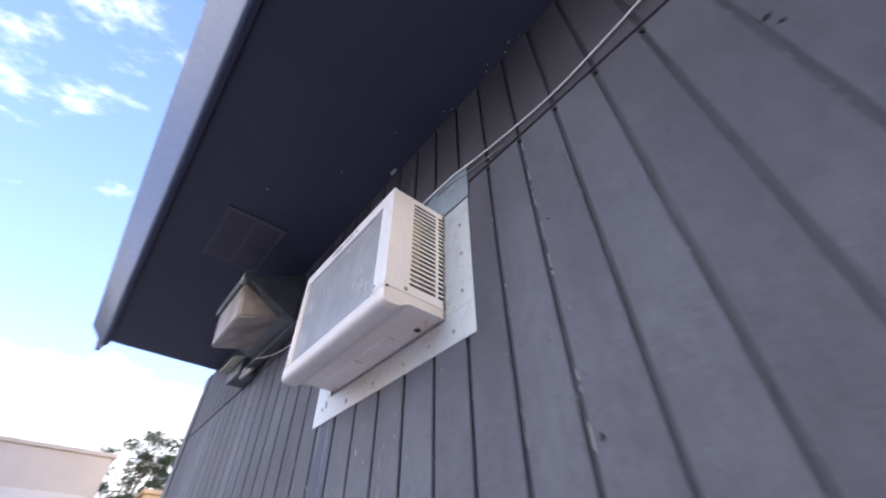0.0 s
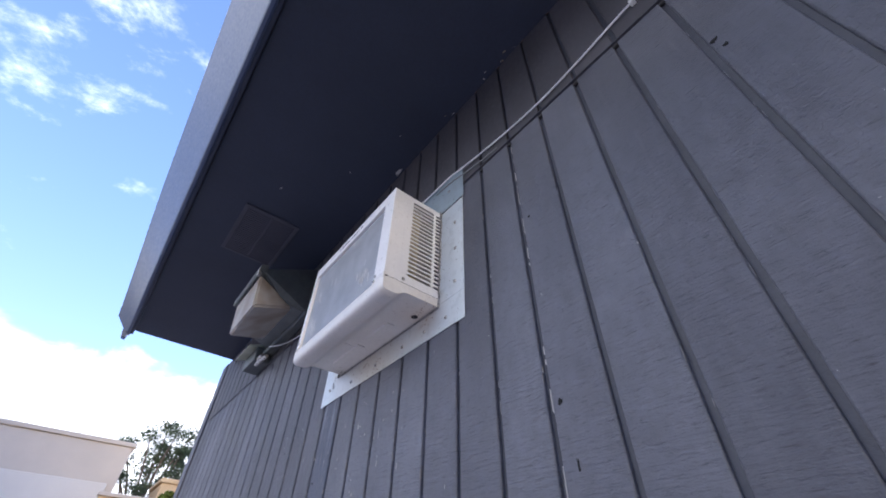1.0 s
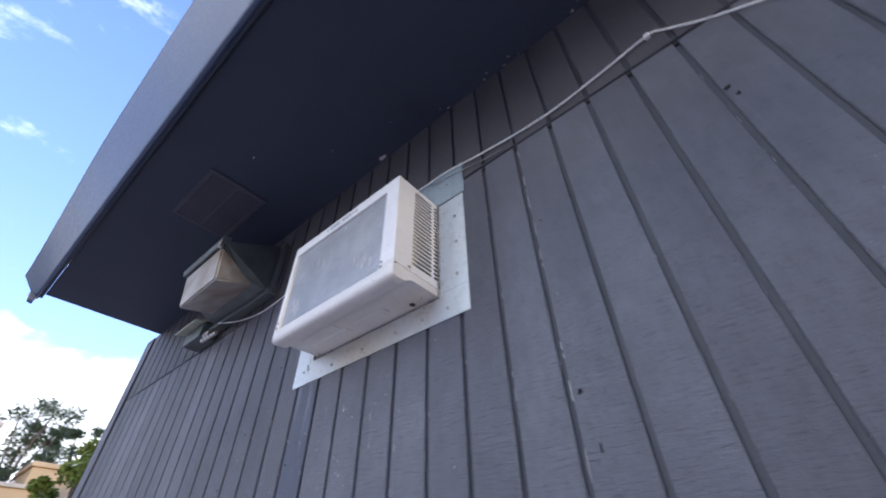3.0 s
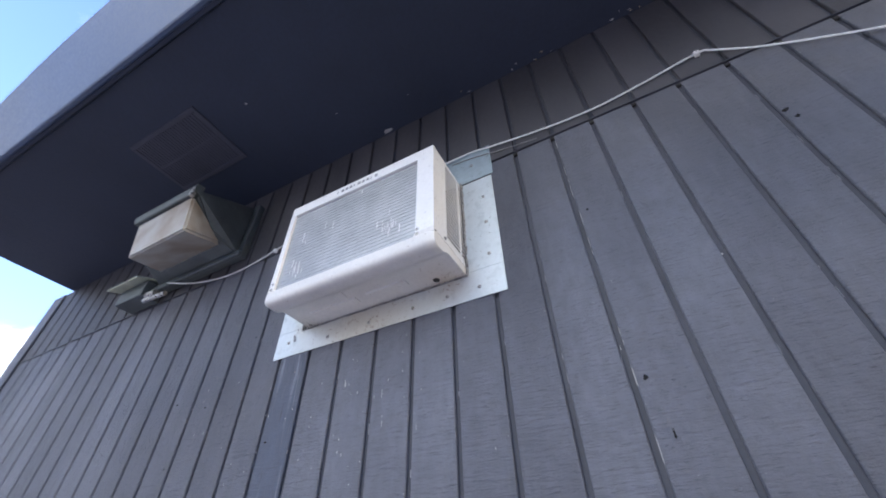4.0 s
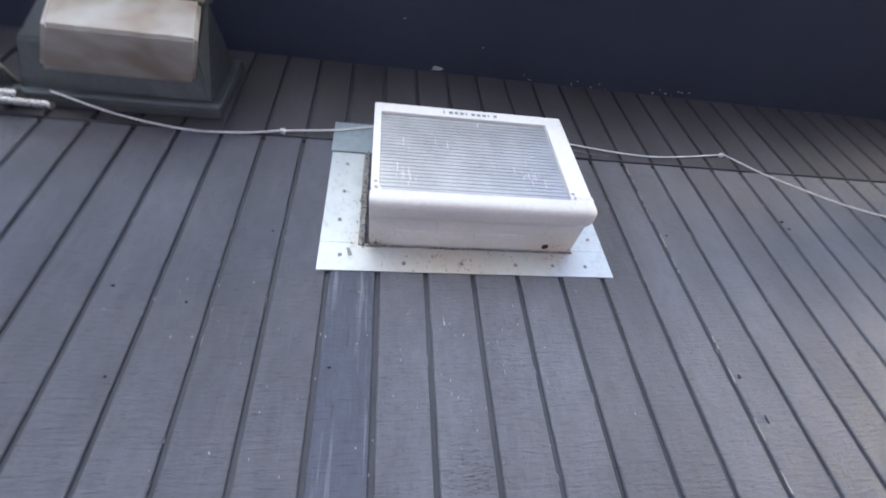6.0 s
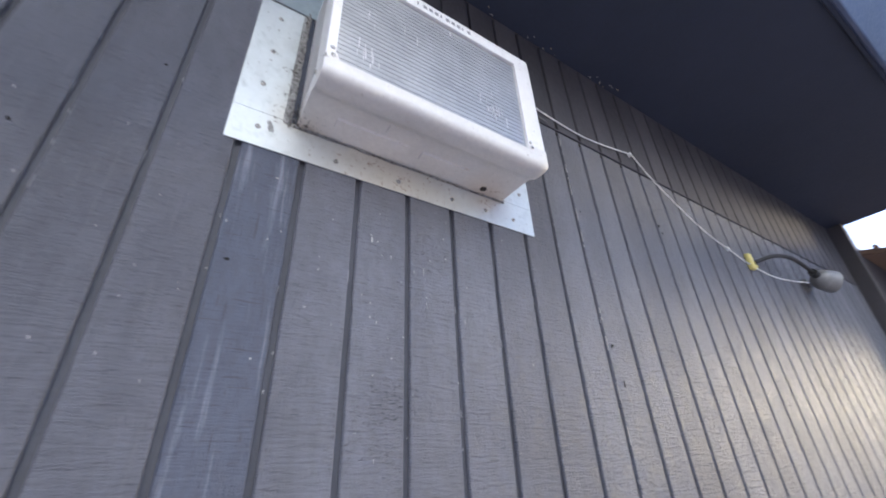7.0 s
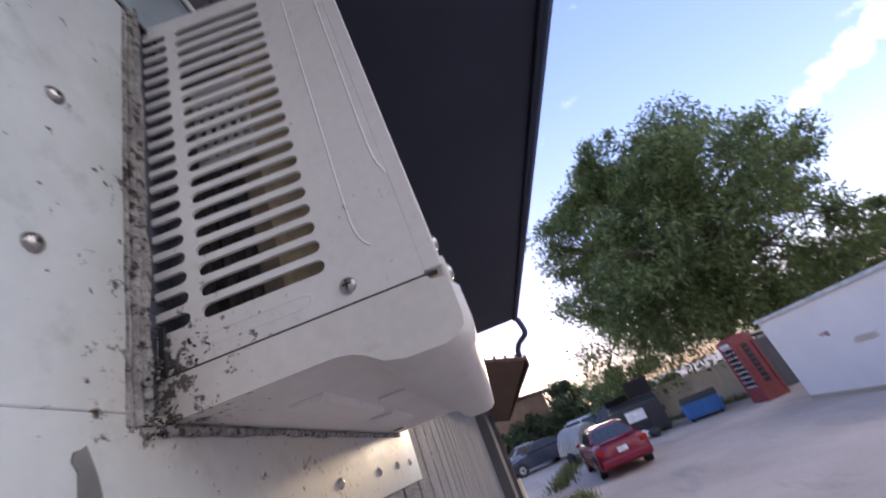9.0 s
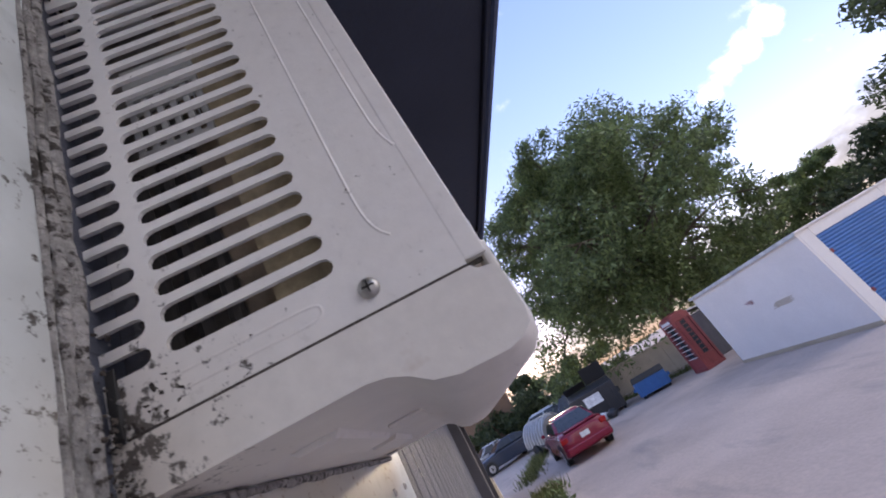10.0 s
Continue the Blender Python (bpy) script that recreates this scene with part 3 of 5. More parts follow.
tagged(part("reflector_tag", box(8.93, -0.085, 2.17, 9.03, -0.0665, 2.33, 0.004), M_YELLOW), "small yellow plastic tag on the wing wall", "tag")
sill = thing("planter_ledge", "low pale concrete ledge along the wing wall", "ledge")
part("slab", box(4.2, -0.60, 0, 11.5, -0.07, 0.16, 0.015), M_CONC, sill)


# ---- air conditioner ----
AX0, AX1, AY, AZ0, AZ1 = 0.105, 0.569, -0.152, 2.292, 2.584
ac = thing("air_conditioner", "white window air conditioner with louvred sides, grimy at the wall", "air conditioner", (0, 0, 0))


def stadium(y0, y1, zc, h, n=5):
    r = h / 2
    pts = [(y1 - r + r * math.cos(a), zc + r * math.sin(a)) for a in (math.pi / 2 - math.pi * k / n for k in range(n + 1))]
    return pts + [(y0 + r + r * math.cos(a), zc + r * math.sin(a)) for a in (-math.pi / 2 - math.pi * k / n for k in range(n + 1))]


def side_panel(x, out):
    """A pressed sheet side with two columns of rounded slots."""
    bm = bmesh.new()

    def loop(pts):
        vs = [bm.verts.new((x, p[0], p[1])) for p in pts]
        return [bm.edges.new((vs[i], vs[(i + 1) % len(vs)])) for i in range(len(vs))]
    edges = loop([(AY + 0.0095, AZ0 - 0.0002), (0.03, AZ0 - 0.0002), (0.03, AZ1 - 0.006), (AY + 0.0095, AZ1 - 0.006)])
    for k in range(20):
        z = 2.3195 + 0.01275 * k
        edges += loop(stadium(-0.0945, -0.0250, z, 0.0082))
        edges += loop(stadium(-0.0190, 0.0240, z, 0.0082))
    bmesh.ops.triangle_fill(bm, use_beauty=True, edges=edges)
    bmesh.ops.recalc_face_normals(bm, faces=bm.faces)
    ext = bmesh.ops.extrude_face_region(bm, geom=bm.faces[:])
    bmesh.ops.translate(bm, vec=(-out * 0.0022, 0, 0), verts=[g for g in ext["geom"] if isinstance(g, bmesh.types.BMVert)])
    return bm


def rib(x, out, pts, r=0.0018):
    return tube([(x - out * (r - 0.00035), *p) for p in smooth_line([(0, *p) for p in pts], 4) for p in [(p[1], p[2])]], r, 8)


for x, out in ((AX0, -1), (AX1, 1)):
    sp = part("side_panel", side_panel(x, out), M_WHITE, ac)
    part("pressed_rib", rib(x, out, [(-0.1135, 2.572), (-0.1135, 2.50), (-0.1135, 2.42), (-0.1135, 2.36), (-0.1142, 2.336), (-0.117, 2.325), (-0.121, 2.320)]), M_WHITE, sp, smooth=True)
    part("pressed_rib", rib(x, out, [(-0.1375, 2.555), (-0.1375, 2.48), (-0.1375, 2.40), (-0.1385, 2.375), (-0.142, 2.362)]), M_WHITE, sp, smooth=True)
    part("pressed_rib", rib(x, out, [(-0.028, 2.3065), (-0.055, 2.3065), (-0.079, 2.3065), (-0.0835, 2.3035), (-0.079, 2.3), (-0.055, 2.3), (-0.028, 2.3)], 0.0016), M_WHITE, sp, smooth=True)
    s = part("side_screw", disc_head((x + out * 0.0006, -0.1035, 2.3022), (out, 0, 0), 0.0046, 0.0026, sides=16), M_STEEL, ac, "round head steel screw", smooth=True)
    bm = box(x + out * 0.0028 - 0.0006, -0.1035 - 0.0026, 2.3022 - 0.0004, x + out * 0.0028 + 0.0006, -0.1035 + 0.0026, 2.3022 + 0.0004)
    box(x + out * 0.0028 - 0.0006, -0.1035 - 0.0004, 2.3022 - 0.0026, x + out * 0.0028 + 0.0006, -0.1035 + 0.0004, 2.3022 + 0.0026, bm=bm)
    part("cross_slot", bm, M_DARK, s)
# top skin with folded corners
part("top_panel", box(AX0 + 0.0005, AY + 0.003, AZ1 - 0.006, AX1 - 0.0005, 0.03, AZ1, 0.0018, seg=2), M_WHITE, ac)
# front surround, narrow at one side and wide at the other
GX0, GX1, GZ0, GZ1 = 0.121, 0.523, 2.288, 2.550
bm = box(AX0, AY - 0.001, GZ1, AX1, AY + 0.010, AZ1 + 0.001, 0.003, seg=2)
part("front_frame_top", bm, M_WHITE, ac)
part("front_frame_side", box(AX0, AY - 0.0008, AZ0 + 0.002, GX0, AY + 0.0098, GZ1 + 0.002, 0.0012, seg=2), M_WHITE, ac)
part("front_frame_side", box(GX1, AY - 0.0008, AZ0 + 0.002, AX1, AY + 0.0098, GZ1 + 0.002, 0.0012, seg=2), M_WHITE, ac)
# badge: plain marks in place of lettering
for k in range(10):
    x = 0.268 + 0.0138 * k
    part("badge_mark", box(x, AY - 0.0016, 2.562, x + (0.0085 if k % 4 else 0.003), AY - 0.0008, 2.571), M_INK, ac)
# condenser coil behind the opening
coil = part("condenser_coil", box(GX0 - 0.004, AY + 0.0085, GZ0 - 0.010, GX1 + 0.004, AY + 0.030, GZ1 + 0.004), M_FINGAP, ac, "grey finned condenser coil with flattened patches")
for k in range(24):
    z = GZ0 - 0.004 + 0.011 * k
    part("fin", box(GX0 - 0.002, AY + 0.0062, z, GX1 + 0.002, AY + 0.0088, z + 0.0094), M_FIN, coil)
rng = random.Random(4)
for cx, cz, n in ((0.165, 2.335, 10), (0.445, 2.350, 20), (0.17, 2.42, 3), (0.33, 2.535, 2), (0.25, 2.45, 2)):
    for k in range(n):
        x, z = cx + rng.gauss(0, 0.016), cz + rng.gauss(0, 0.014)
        w, h = rng.uniform(0.0006, 0.0024), rng.uniform(0.006, 0.028)
        part("bent_fin_patch", box(x, AY + 0.0052, z, x + w, AY + 0.0064, z + h), M_SCRATCH, coil)
# base pan: shallow at the wall, a deeper rounded trough at the front, with a lip up the face
pan_prof = [(0.03, AZ0 - 0.0009), (0.03, 2.2700), (-0.088, 2.2690), (-0.096, 2.2668), (-0.103, 2.262), (-0.110, 2.2545), (-0.120, 2.2505), (-0.140, 2.2495), (-0.150, 2.2515), (-0.1555, 2.257), (-0.157, 2.266), (-0.157, 2.284), (-0.1545, 2.2875), (-0.149, 2.2885), (-0.147, AZ0 - 0.0009)]
bm = bmesh.new()
nx = 40
rings = []
for i in range(nx + 1):
    f = i / nx
    x = AX0 - 0.001 + (AX1 - AX0 + 0.002) * f
    edge = min(f, 1 - f) * (AX1 - AX0)
    # rounded ends: the trough rises towards both sides
    lift = 1 - min(1, edge / 0.014)
    ring = []
    for y, z in pan_prof:
        deep = min(0.0, z - 2.2690)
        zz = z - deep * 0.3 * lift ** 2
        yy = y + (0.004 * lift ** 2 if y < -0.145 else 0)
        ring.append(bm.verts.new((x, yy, zz)))
    rings.append(ring)
for a, b in zip(rings, rings[1:]):
    for k in range(len(a)):
        bm.faces.new((a[k], a[(k + 1) % len(a)], b[(k + 1) % len(a)], b[k]))
bm.faces.new(rings[0][::-1])
bm.faces.new(rings[-1])
pan = part("base_pan", bm, M_PAN, ac, "cream white base pan with rust stains at the wall", smooth=True)
# corner ears of the pan that carry the face screws
for x0, x1 in ((AX0 + 0.0015, AX0 + 0.024), (AX1 - 0.052, AX1 + 0.001)):
    part("corner_ear", prism([(x0, 2.285), (x1, 2.285), (x1 - (0.006 if x0 < 0.3 else 0), 2.300), (x0 + (0 if x0 < 0.3 else 0.008), 2.300)], "y", -0.1546, -0.1505, bevel=0.0014), M_PAN, pan)
for x, z in ((AX0 + 0.012, 2.2935), (AX0 + 0.010, 2.312), (AX1 - 0.040, 2.2935), (AX1 - 0.040, 2.308)):
    part("face_screw", disc_head((x, -0.1544 if z < 2.3 else -0.1525, z), (0, -1, 0), 0.0045, 0.0025), M_STEEL, ac, smooth=True)
part("drain_hole", tube([(0.503, -0.022, 2.2700), (0.503, -0.022, 2.2677)], 0.008, 14), M_DARK, pan)
part("drain_rim", tube([(0.503, -0.022, 2.2698), (0.503, -0.022, 2.2681)], 0.0105, 14), M_PAN, pan)
part("pressed_plate", box(0.245, -0.093, 2.2666, 0.285, -0.068, 2.2694, 0.001), M_PAN, pan)
for x0, x1 in ((0.16, 0.30), (0.33, 0.44)):
    part("pressed_step", prism([(-0.06, 2.2696), (-0.035, 2.2696), (-0.038, 2.2660), (-0.057, 2.2660)], "x", x0, x1, bevel=0.001), M_PAN, pan)
# gap line between the pan and the side sheets
for x, out in ((AX0, -1), (AX1, 1)):
    part("seam_line", box(x - 0.0008, AY + 0.003, AZ0 - 0.0015, x + 0.0008, 0.02, AZ0 + 0.0003), M_GRIME, ac)
# inside, seen through the slots
part("inner_insulation", box(AX0 + 0.018, -0.105, 2.30, AX0 + 0.024, -0.064, 2.575), M_TAN, ac, "tan foam insulation")
part("inner_insulation", box(AX0 + 0.025, -0.064, 2.30, AX0 + 0.030, -0.049, 2.575), M_BROWNFOAM, ac, "brown foam strip")
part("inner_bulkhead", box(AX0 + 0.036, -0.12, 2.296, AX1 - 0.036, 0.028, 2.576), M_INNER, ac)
part("inner_insulation", box(AX1 - 0.034, -0.105, 2.30, AX1 - 0.030, -0.05, 2.575), M_TAN, ac)
lat = part("inner_lattice", box(AX0 + 0.012, -0.062, 2.44, AX0 + 0.0125, -0.0615, 2.5), M_PALE, ac)
for k in range(6):
    part("lattice_bar", box(AX0 + 0.014, -0.066 + 0.0075 * k, 2.430, AX0 + 0.016, -0.0625 + 0.0075 * k, 2.505), M_PALE, lat)
for k in range(7):
    part("lattice_bar", box(AX0 + 0.0135, -0.066, 2.432 + 0.0115 * k, AX0 + 0.0155, -0.025, 2.4365 + 0.0115 * k), M_PALE, lat)
for k in range(3):
    part("inner_pipe", tube([(AX0 + 0.022, -0.045 + 0.014 * k, 2.30), (AX0 + 0.022, -0.045 + 0.014 * k, 2.43)], 0.004, 8), M_DARK, ac, smooth=True)

# ---- metal surround on the wall ----
flange = thing("sheet_metal_surround", "pale galvanised sheet metal surround screwed to the siding", "metal panel")
FZ0, FZ1 = 2.200, 2.585
part("lower_strip", box(0.0, -0.0030, FZ0, 0.661, -0.0005, 2.2735, 0.0006), M_GALV, flange)
part("side_sheet", box(0.0, -0.0030, 2.2737, 0.0905, -0.0005, FZ1, 0.0006), M_GALV, flange)
part("side_sheet", box(0.5725, -0.0030, 2.2737, 0.661, -0.0005, FZ1, 0.0006), M_GALV, flange)
part("top_strip", box(-0.004, -0.0055, FZ1 - 0.008, 0.668, -0.0032, 2.700, 0.0006), M_FLASH, flange, "bluish bare metal strip lapped over the sheet")
part("lap_shadow", box(0.0, -0.0040, FZ1 - 0.011, 0.661, -0.0031, FZ1 - 0.008), M_DARK, flange)
for x, z in ((0.045, 2.240), (0.037, 2.339), (0.040, 2.43), (0.040, 2.53), (0.306, 2.225), (0.18, 2.222), (0.43, 2.226), (0.52, 2.228), (0.599, 2.228), (0.63, 2.31), (0.632, 2.41), (0.632, 2.50), (0.61, 2.64), (0.10, 2.655)):
    sc = part("sheet_screw", disc_head((x, -0.003 if z < 2.58 else -0.0055, z), (0, -1, 0), 0.0048, 0.003), M_STEEL, flange, smooth=True)
    part("recess", disc_head((x, -0.0058 if z < 2.58 else -0.0083, z), (0, -1, 0), 0.0016, 0.0004, sides=6), M_DARK, sc)
# old grey smear beside the lowest screw
bm = bmesh.new()
rng = random.Random(9)
vs = [bm.verts.new((0.064 + 0.0062 * math.cos(a) * (0.6 + 0.7 * rng.random()), -0.0032, 2.249 + 0.010 * math.sin(a) * (0.6 + 0.7 * rng.random()) - 0.006 * math.cos(a))) for a in (math.tau * k / 14 for k in range(14))]
bm.faces.new(vs)
ext = bmesh.ops.extrude_face_region(bm, geom=bm.faces[:])
bmesh.ops.translate(bm, vec=(0, -0.0006, 0), verts=[g for g in ext["geom"] if isinstance(g, bmesh.types.BMVert)])
part("grey_smear", bm, M_GREY, flange, "old grey sealant smear")


# lumpy sealant bead between the cabinet and the sheet
def bead(points, radius, seed, n=60, rough=0.05):
    r = random.Random(seed)
    pts = [Vector(points[0]).lerp(Vector(points[1]), k / n) for k in range(n + 1)]
    bm = bmesh.new()
    rings = []
    d = (pts[-1] - pts[0]).normalized()
    u = d.orthogonal().normalized()
    w = d.cross(u)
    for p in pts:
        rr = radius * (0.9 + 0.35 * noise.noise(p * 45 + Vector((seed * 9, 0, 0))) + rough * r.uniform(-1, 1))
        off = (u * noise.noise(p * 30) + w * noise.noise(p * 30 + Vector((5, 5, 5)))) * radius * 0.5
        rings.append([bm.verts.new(p + off + rr * (math.cos(k * math.tau / 9) * u + math.sin(k * math.tau / 9) * w) * r.uniform(1 - rough, 1 + rough)) for k in range(9)])
    for a, b in zip(rings, rings[1:]):
        for k in range(9):
            bm.faces.new((a[k], a[(k + 1) % 9], b[(k + 1) % 9], b[k]))
    bm.faces.new(rings[0][::-1])
    bm.faces.new(rings[-1])
    return bm


caulk = thing("sealant_bead", "lumpy grey sealant bead, black with mould at the lower corner", "sealant")
for k, (x, y, r) in enumerate(((0.0925, -0.0038, 0.0036), (0.0875, -0.0034, 0.0028), (0.0830, -0.0028, 0.0018))):
    part("side_bead", bead([(x, y, 2.268), (x, y, 2.585)], r, 1 + k, 110), M_CAULK, caulk, smooth=True)
part("side_bead", bead([(0.573, -0.003, 2.268), (0.573, -0.003, 2.585)], 0.004, 2, 90), M_CAULK, caulk, smooth=True)
part("lower_bead", bead([(0.10, -0.004, 2.2665), (0.575, -0.004, 2.2665)], 0.0028, 3, 130), M_CAULK, caulk, smooth=True)
rng = random.Random(17)
for k in range(110):
    bm = bmesh.new()
    bmesh.ops.create_icosphere(bm, subdivisions=2, radius=rng.uniform(0.0003, 0.0010))
    for v in bm.verts:
        v.co *= 1 + 0.9 * noise.noise(v.co * 1400 + Vector((k * 3.0, 0, 0)))
    z = 2.262 + abs(rng.gauss(0, 0.030))
    bmesh.ops.translate(bm, vec=(0.0955 + rng.uniform(-0.006, 0.007), -0.004 - rng.uniform(0, 0.006), z), verts=bm.verts)
    part("mould_lump", bm, M_GRIME if k % 4 else M_CAULK, caulk, smooth=True)
rng = random.Random(12)
for k in range(64):
    y, z = -0.003 - abs(rng.gauss(0, 0.017)), 2.2735 + abs(rng.gauss(0, 0.018))
    r, slant, long = rng.uniform(0.0003, 0.0011), rng.uniform(0, math.pi), rng.uniform(1.0, 2.8)
    bm = bmesh.new()
    vs = []
    for i in range(9):
        a, f = math.tau * i / 9, r * rng.uniform(0.35, 1.3)
        u, w = f * long * math.cos(a), f * math.sin(a)
        vs.append(bm.verts.new((AX0 - 0.0004, y + u * math.cos(slant) - w * math.sin(slant), z + u * math.sin(slant) + w * math.cos(slant))))
    bm.faces.new(vs)
    ext = bmesh.ops.extrude_face_region(bm, geom=bm.faces[:])
    bmesh.ops.translate(bm, vec=(0.0012, 0, 0), verts=[g for g in ext["geom"] if isinstance(g, bmesh.types.BMVert)])
    part("grime_speck", bm, M_GRIME, caulk)
# black strip that stands for the shadow in the gap between bead and cabinet
part("torn_gasket", prism([(AX0 - 0.0046, 2.292), (AX0 - 0.0030, 2.290), (AX0 - 0.0024, 2.303), (AX0 - 0.0034, 2.319), (AX0 - 0.0044, 2.317), (AX0 - 0.0050, 2.304)], "y", -0.0075, -0.004, bevel=0.0004), M_BLACK, caulk, "thin black strip drawn as the shadowed gap")


# ---- wall light and its box ----
wl = thing("wall_light", "bronze wall pack light with a yellowed prismatic lens", "wall light")
part("back_plate", box(-0.765, -0.028, 2.668, -0.292, -0.002, 2.935, 0.006, seg=2), M_BRONZE, wl)
bm = bmesh.new()
b0 = [(-0.745, -0.026, 2.685), (-0.315, -0.026, 2.685), (-0.315, -0.026, 2.925), (-0.745, -0.026, 2.925)]
b1 = [(-0.705, -0.150, 2.712), (-0.325, -0.150, 2.712), (-0.290, -0.262, 2.790), (-0.610, -0.262, 2.790)]
va, vb = [bm.verts.new(p) for p in b0], [bm.verts.new(p) for p in b1]
for k in range(4):
    bm.faces.new((va[k], va[(k + 1) % 4], vb[(k + 1) % 4], vb[k]))
bm.faces.new(va[::-1])
bm.faces.new(vb)
bmesh.ops.bevel(bm, geom=bm.edges[:], offset=0.006, segments=2, affect="EDGES")
part("housing", bm, M_BRONZE, wl)
# lens: sloping front, sloping underside and two end cheeks
bm = bmesh.new()
L = {"tl": (-0.600, -0.255, 2.768), "tr": (-0.296, -0.255, 2.768), "fl": (-0.548, -0.246, 2.597), "fr": (-0.262, -0.246, 2.600), "bl": (-0.690, -0.075, 2.705), "br": (-0.345, -0.075, 2.705)}
L = {k: bm.verts.new(v) for k, v in L.items()}
for f in (("tl", "tr", "fr", "fl"), ("fl", "fr", "br", "bl"), ("tl", "fl", "bl"), ("tr", "br", "fr"), ("tl", "bl", "br", "tr")):
    bm.faces.new([L[k] for k in f])
bmesh.ops.recalc_face_normals(bm, faces=bm.faces)
bmesh.ops.bevel(bm, geom=bm.edges[:], offset=0.008, segments=3, affect="EDGES")
part("lens", bm, M_LENS, wl, "yellowed prismatic glass lens")
part("hood", prism([(-0.240, 2.774), (-0.264, 2.776), (-0.270, 2.796), (-0.265, 2.812), (-0.236, 2.818)], "x", -0.618, -0.287, bevel=0.004), M_BRONZE, wl)
part("lens_rim", tube([(-0.605, -0.262, 2.772), (-0.292, -0.262, 2.772)], 0.007, 8), M_BRONZE, wl, smooth=True)
part("corner_clip", box(-0.303, -0.270, 2.755, -0.288, -0.255, 2.795, 0.002), M_STEEL, wl)
part("rear_gasket", box(-0.775, -0.045, 2.662, -0.286, -0.026, 2.684, 0.004), M_BRONZE, wl)

jb = thing("junction_box", "small weathered electrical box beside the wall light", "junction box", (0.035, 0, -0.062))
part("box_body", box(-0.97, -0.075, 2.695, -0.80, -0.001, 2.765, 0.006, seg=2), M_BRONZE, jb)
part("cover_plate", prism([(-0.115, 2.752), (-0.02, 2.786), (-0.02, 2.794), (-0.115, 2.760)], "x", -1.0, -0.80, bevel=0.002), M_BOX, jb, "pale greenish hinged cover")
part("gland", tube([(-0.80, -0.05, 2.70), (-0.745, -0.05, 2.70)], 0.014, 10), M_STEEL, jb, smooth=True)
part("gland", tube([(-0.78, -0.06, 2.665), (-0.66, -0.055, 2.664)], 0.009, 10), M_STEEL, jb, smooth=True)
part("lid_screw", disc_head((-0.97, -0.117, 2.752), (0, -1, 0), 0.006, 0.004), M_STEEL, jb, smooth=True)
part("lid_screw", disc_head((-0.86, -0.117, 2.752), (0, -1, 0), 0.006, 0.004), M_STEEL, jb, smooth=True)

# ---- white cable with its ties ----
cable = thing("cable", "thin white electric cable clipped along the siding", "cable")
run = smooth_line([(-0.66, -0.05, 2.664), (-0.51, -0.030, 2.622), (-0.36, -0.012, 2.608), (-0.225, -0.009, 2.617), (-0.133, -0.009, 2.637), (0.0, -0.011, 2.655), (0.12, -0.013, 2.685), (0.30, -0.014, 2.695), (0.50, -0.012, 2.692), (0.62, -0.012, 2.690), (0.672, -0.010, 2.682), (0.812, -0.007, 2.664), (0.949, -0.007, 2.655), (1.075, -0.007, 2.670), (1.209, -0.008, 2.692), (1.24, -0.008, 2.676), (1.319, -0.008, 2.610), (1.481, -0.008, 2.515), (1.60, -0.008, 2.465), (1.704, -0.008, 2.440), (1.86, -0.010, 2.404), (2.05, -0.02, 2.385), (2.28, -0.05, 2.40)], 5)
part("cable_run", tube(run, 0.0023, 8), M_CABLE, cable, smooth=True)
for x, z in ((-0.133, 2.637), (1.209, 2.691), (1.704, 2.440)):
    c = part("cable_clip", box(x - 0.006, -0.014, z - 0.006, x + 0.006, -0.0008, z + 0.007, 0.002), M_CABLE, cable)
    part("clip_nail", disc_head((x, -0.014, z + 0.003), (0, -1, 0), 0.0028, 0.0015, sides=8), M_STEEL, c)
old = thing("old_wire", "thin grey wire hanging above the metal surround", "cable")
part("wire", tube(smooth_line([(0.55, -0.007, 2.676), (0.62, -0.008, 2.668), (0.70, -0.004, 2.655), (0.80, -0.003, 2.640)]), 0.0018, 6), M_GREY, old, smooth=True)

# ---- flood lamp on a bent arm ----
fl = thing("flood_lamp", "grey outdoor lamp head on a bent black arm", "flood lamp")
part("yellow_bracket", box(1.845, -0.020, 2.385, 1.872, -0.001, 2.455, 0.004), M_YELLOW, fl, "small yellow plastic bracket")
part("yellow_wing", box(1.872, -0.016, 2.40, 1.905, -0.004, 2.418, 0.004), M_YELLOW, fl)
part("arm", tube(smooth_line([(1.87, -0.02, 2.415), (1.98, -0.055, 2.455), (2.12, -0.07, 2.475), (2.26, -0.07, 2.465), (2.33, -0.07, 2.45)]), 0.0085, 8), M_BLACK, fl, smooth=True)
bm = bmesh.new()
bmesh.ops.create_uvsphere(bm, u_segments=20, v_segments=12, radius=0.050)
bmesh.ops.scale(bm, vec=(1.15, 0.95, 0.9), verts=bm.verts)
bmesh.ops.translate(bm, vec=(2.40, -0.075, 2.43), verts=bm.verts)
part("lamp_head", bm, M_GREY, fl, smooth=True)
part("lamp_visor", tube([(2.40, -0.075, 2.43), (2.436, -0.095, 2.418)], 0.047, 16, taper=0.051), M_GREY, fl, smooth=True)
part("knuckle", tube([(2.32, -0.07, 2.452), (2.36, -0.072, 2.443)], 0.018, 10), M_BLACK, fl, smooth=True)
part("wall_foot", tube([(2.40, -0.02, 2.43), (2.40, -0.001, 2.43)], 0.03, 12), M_GREY, fl)

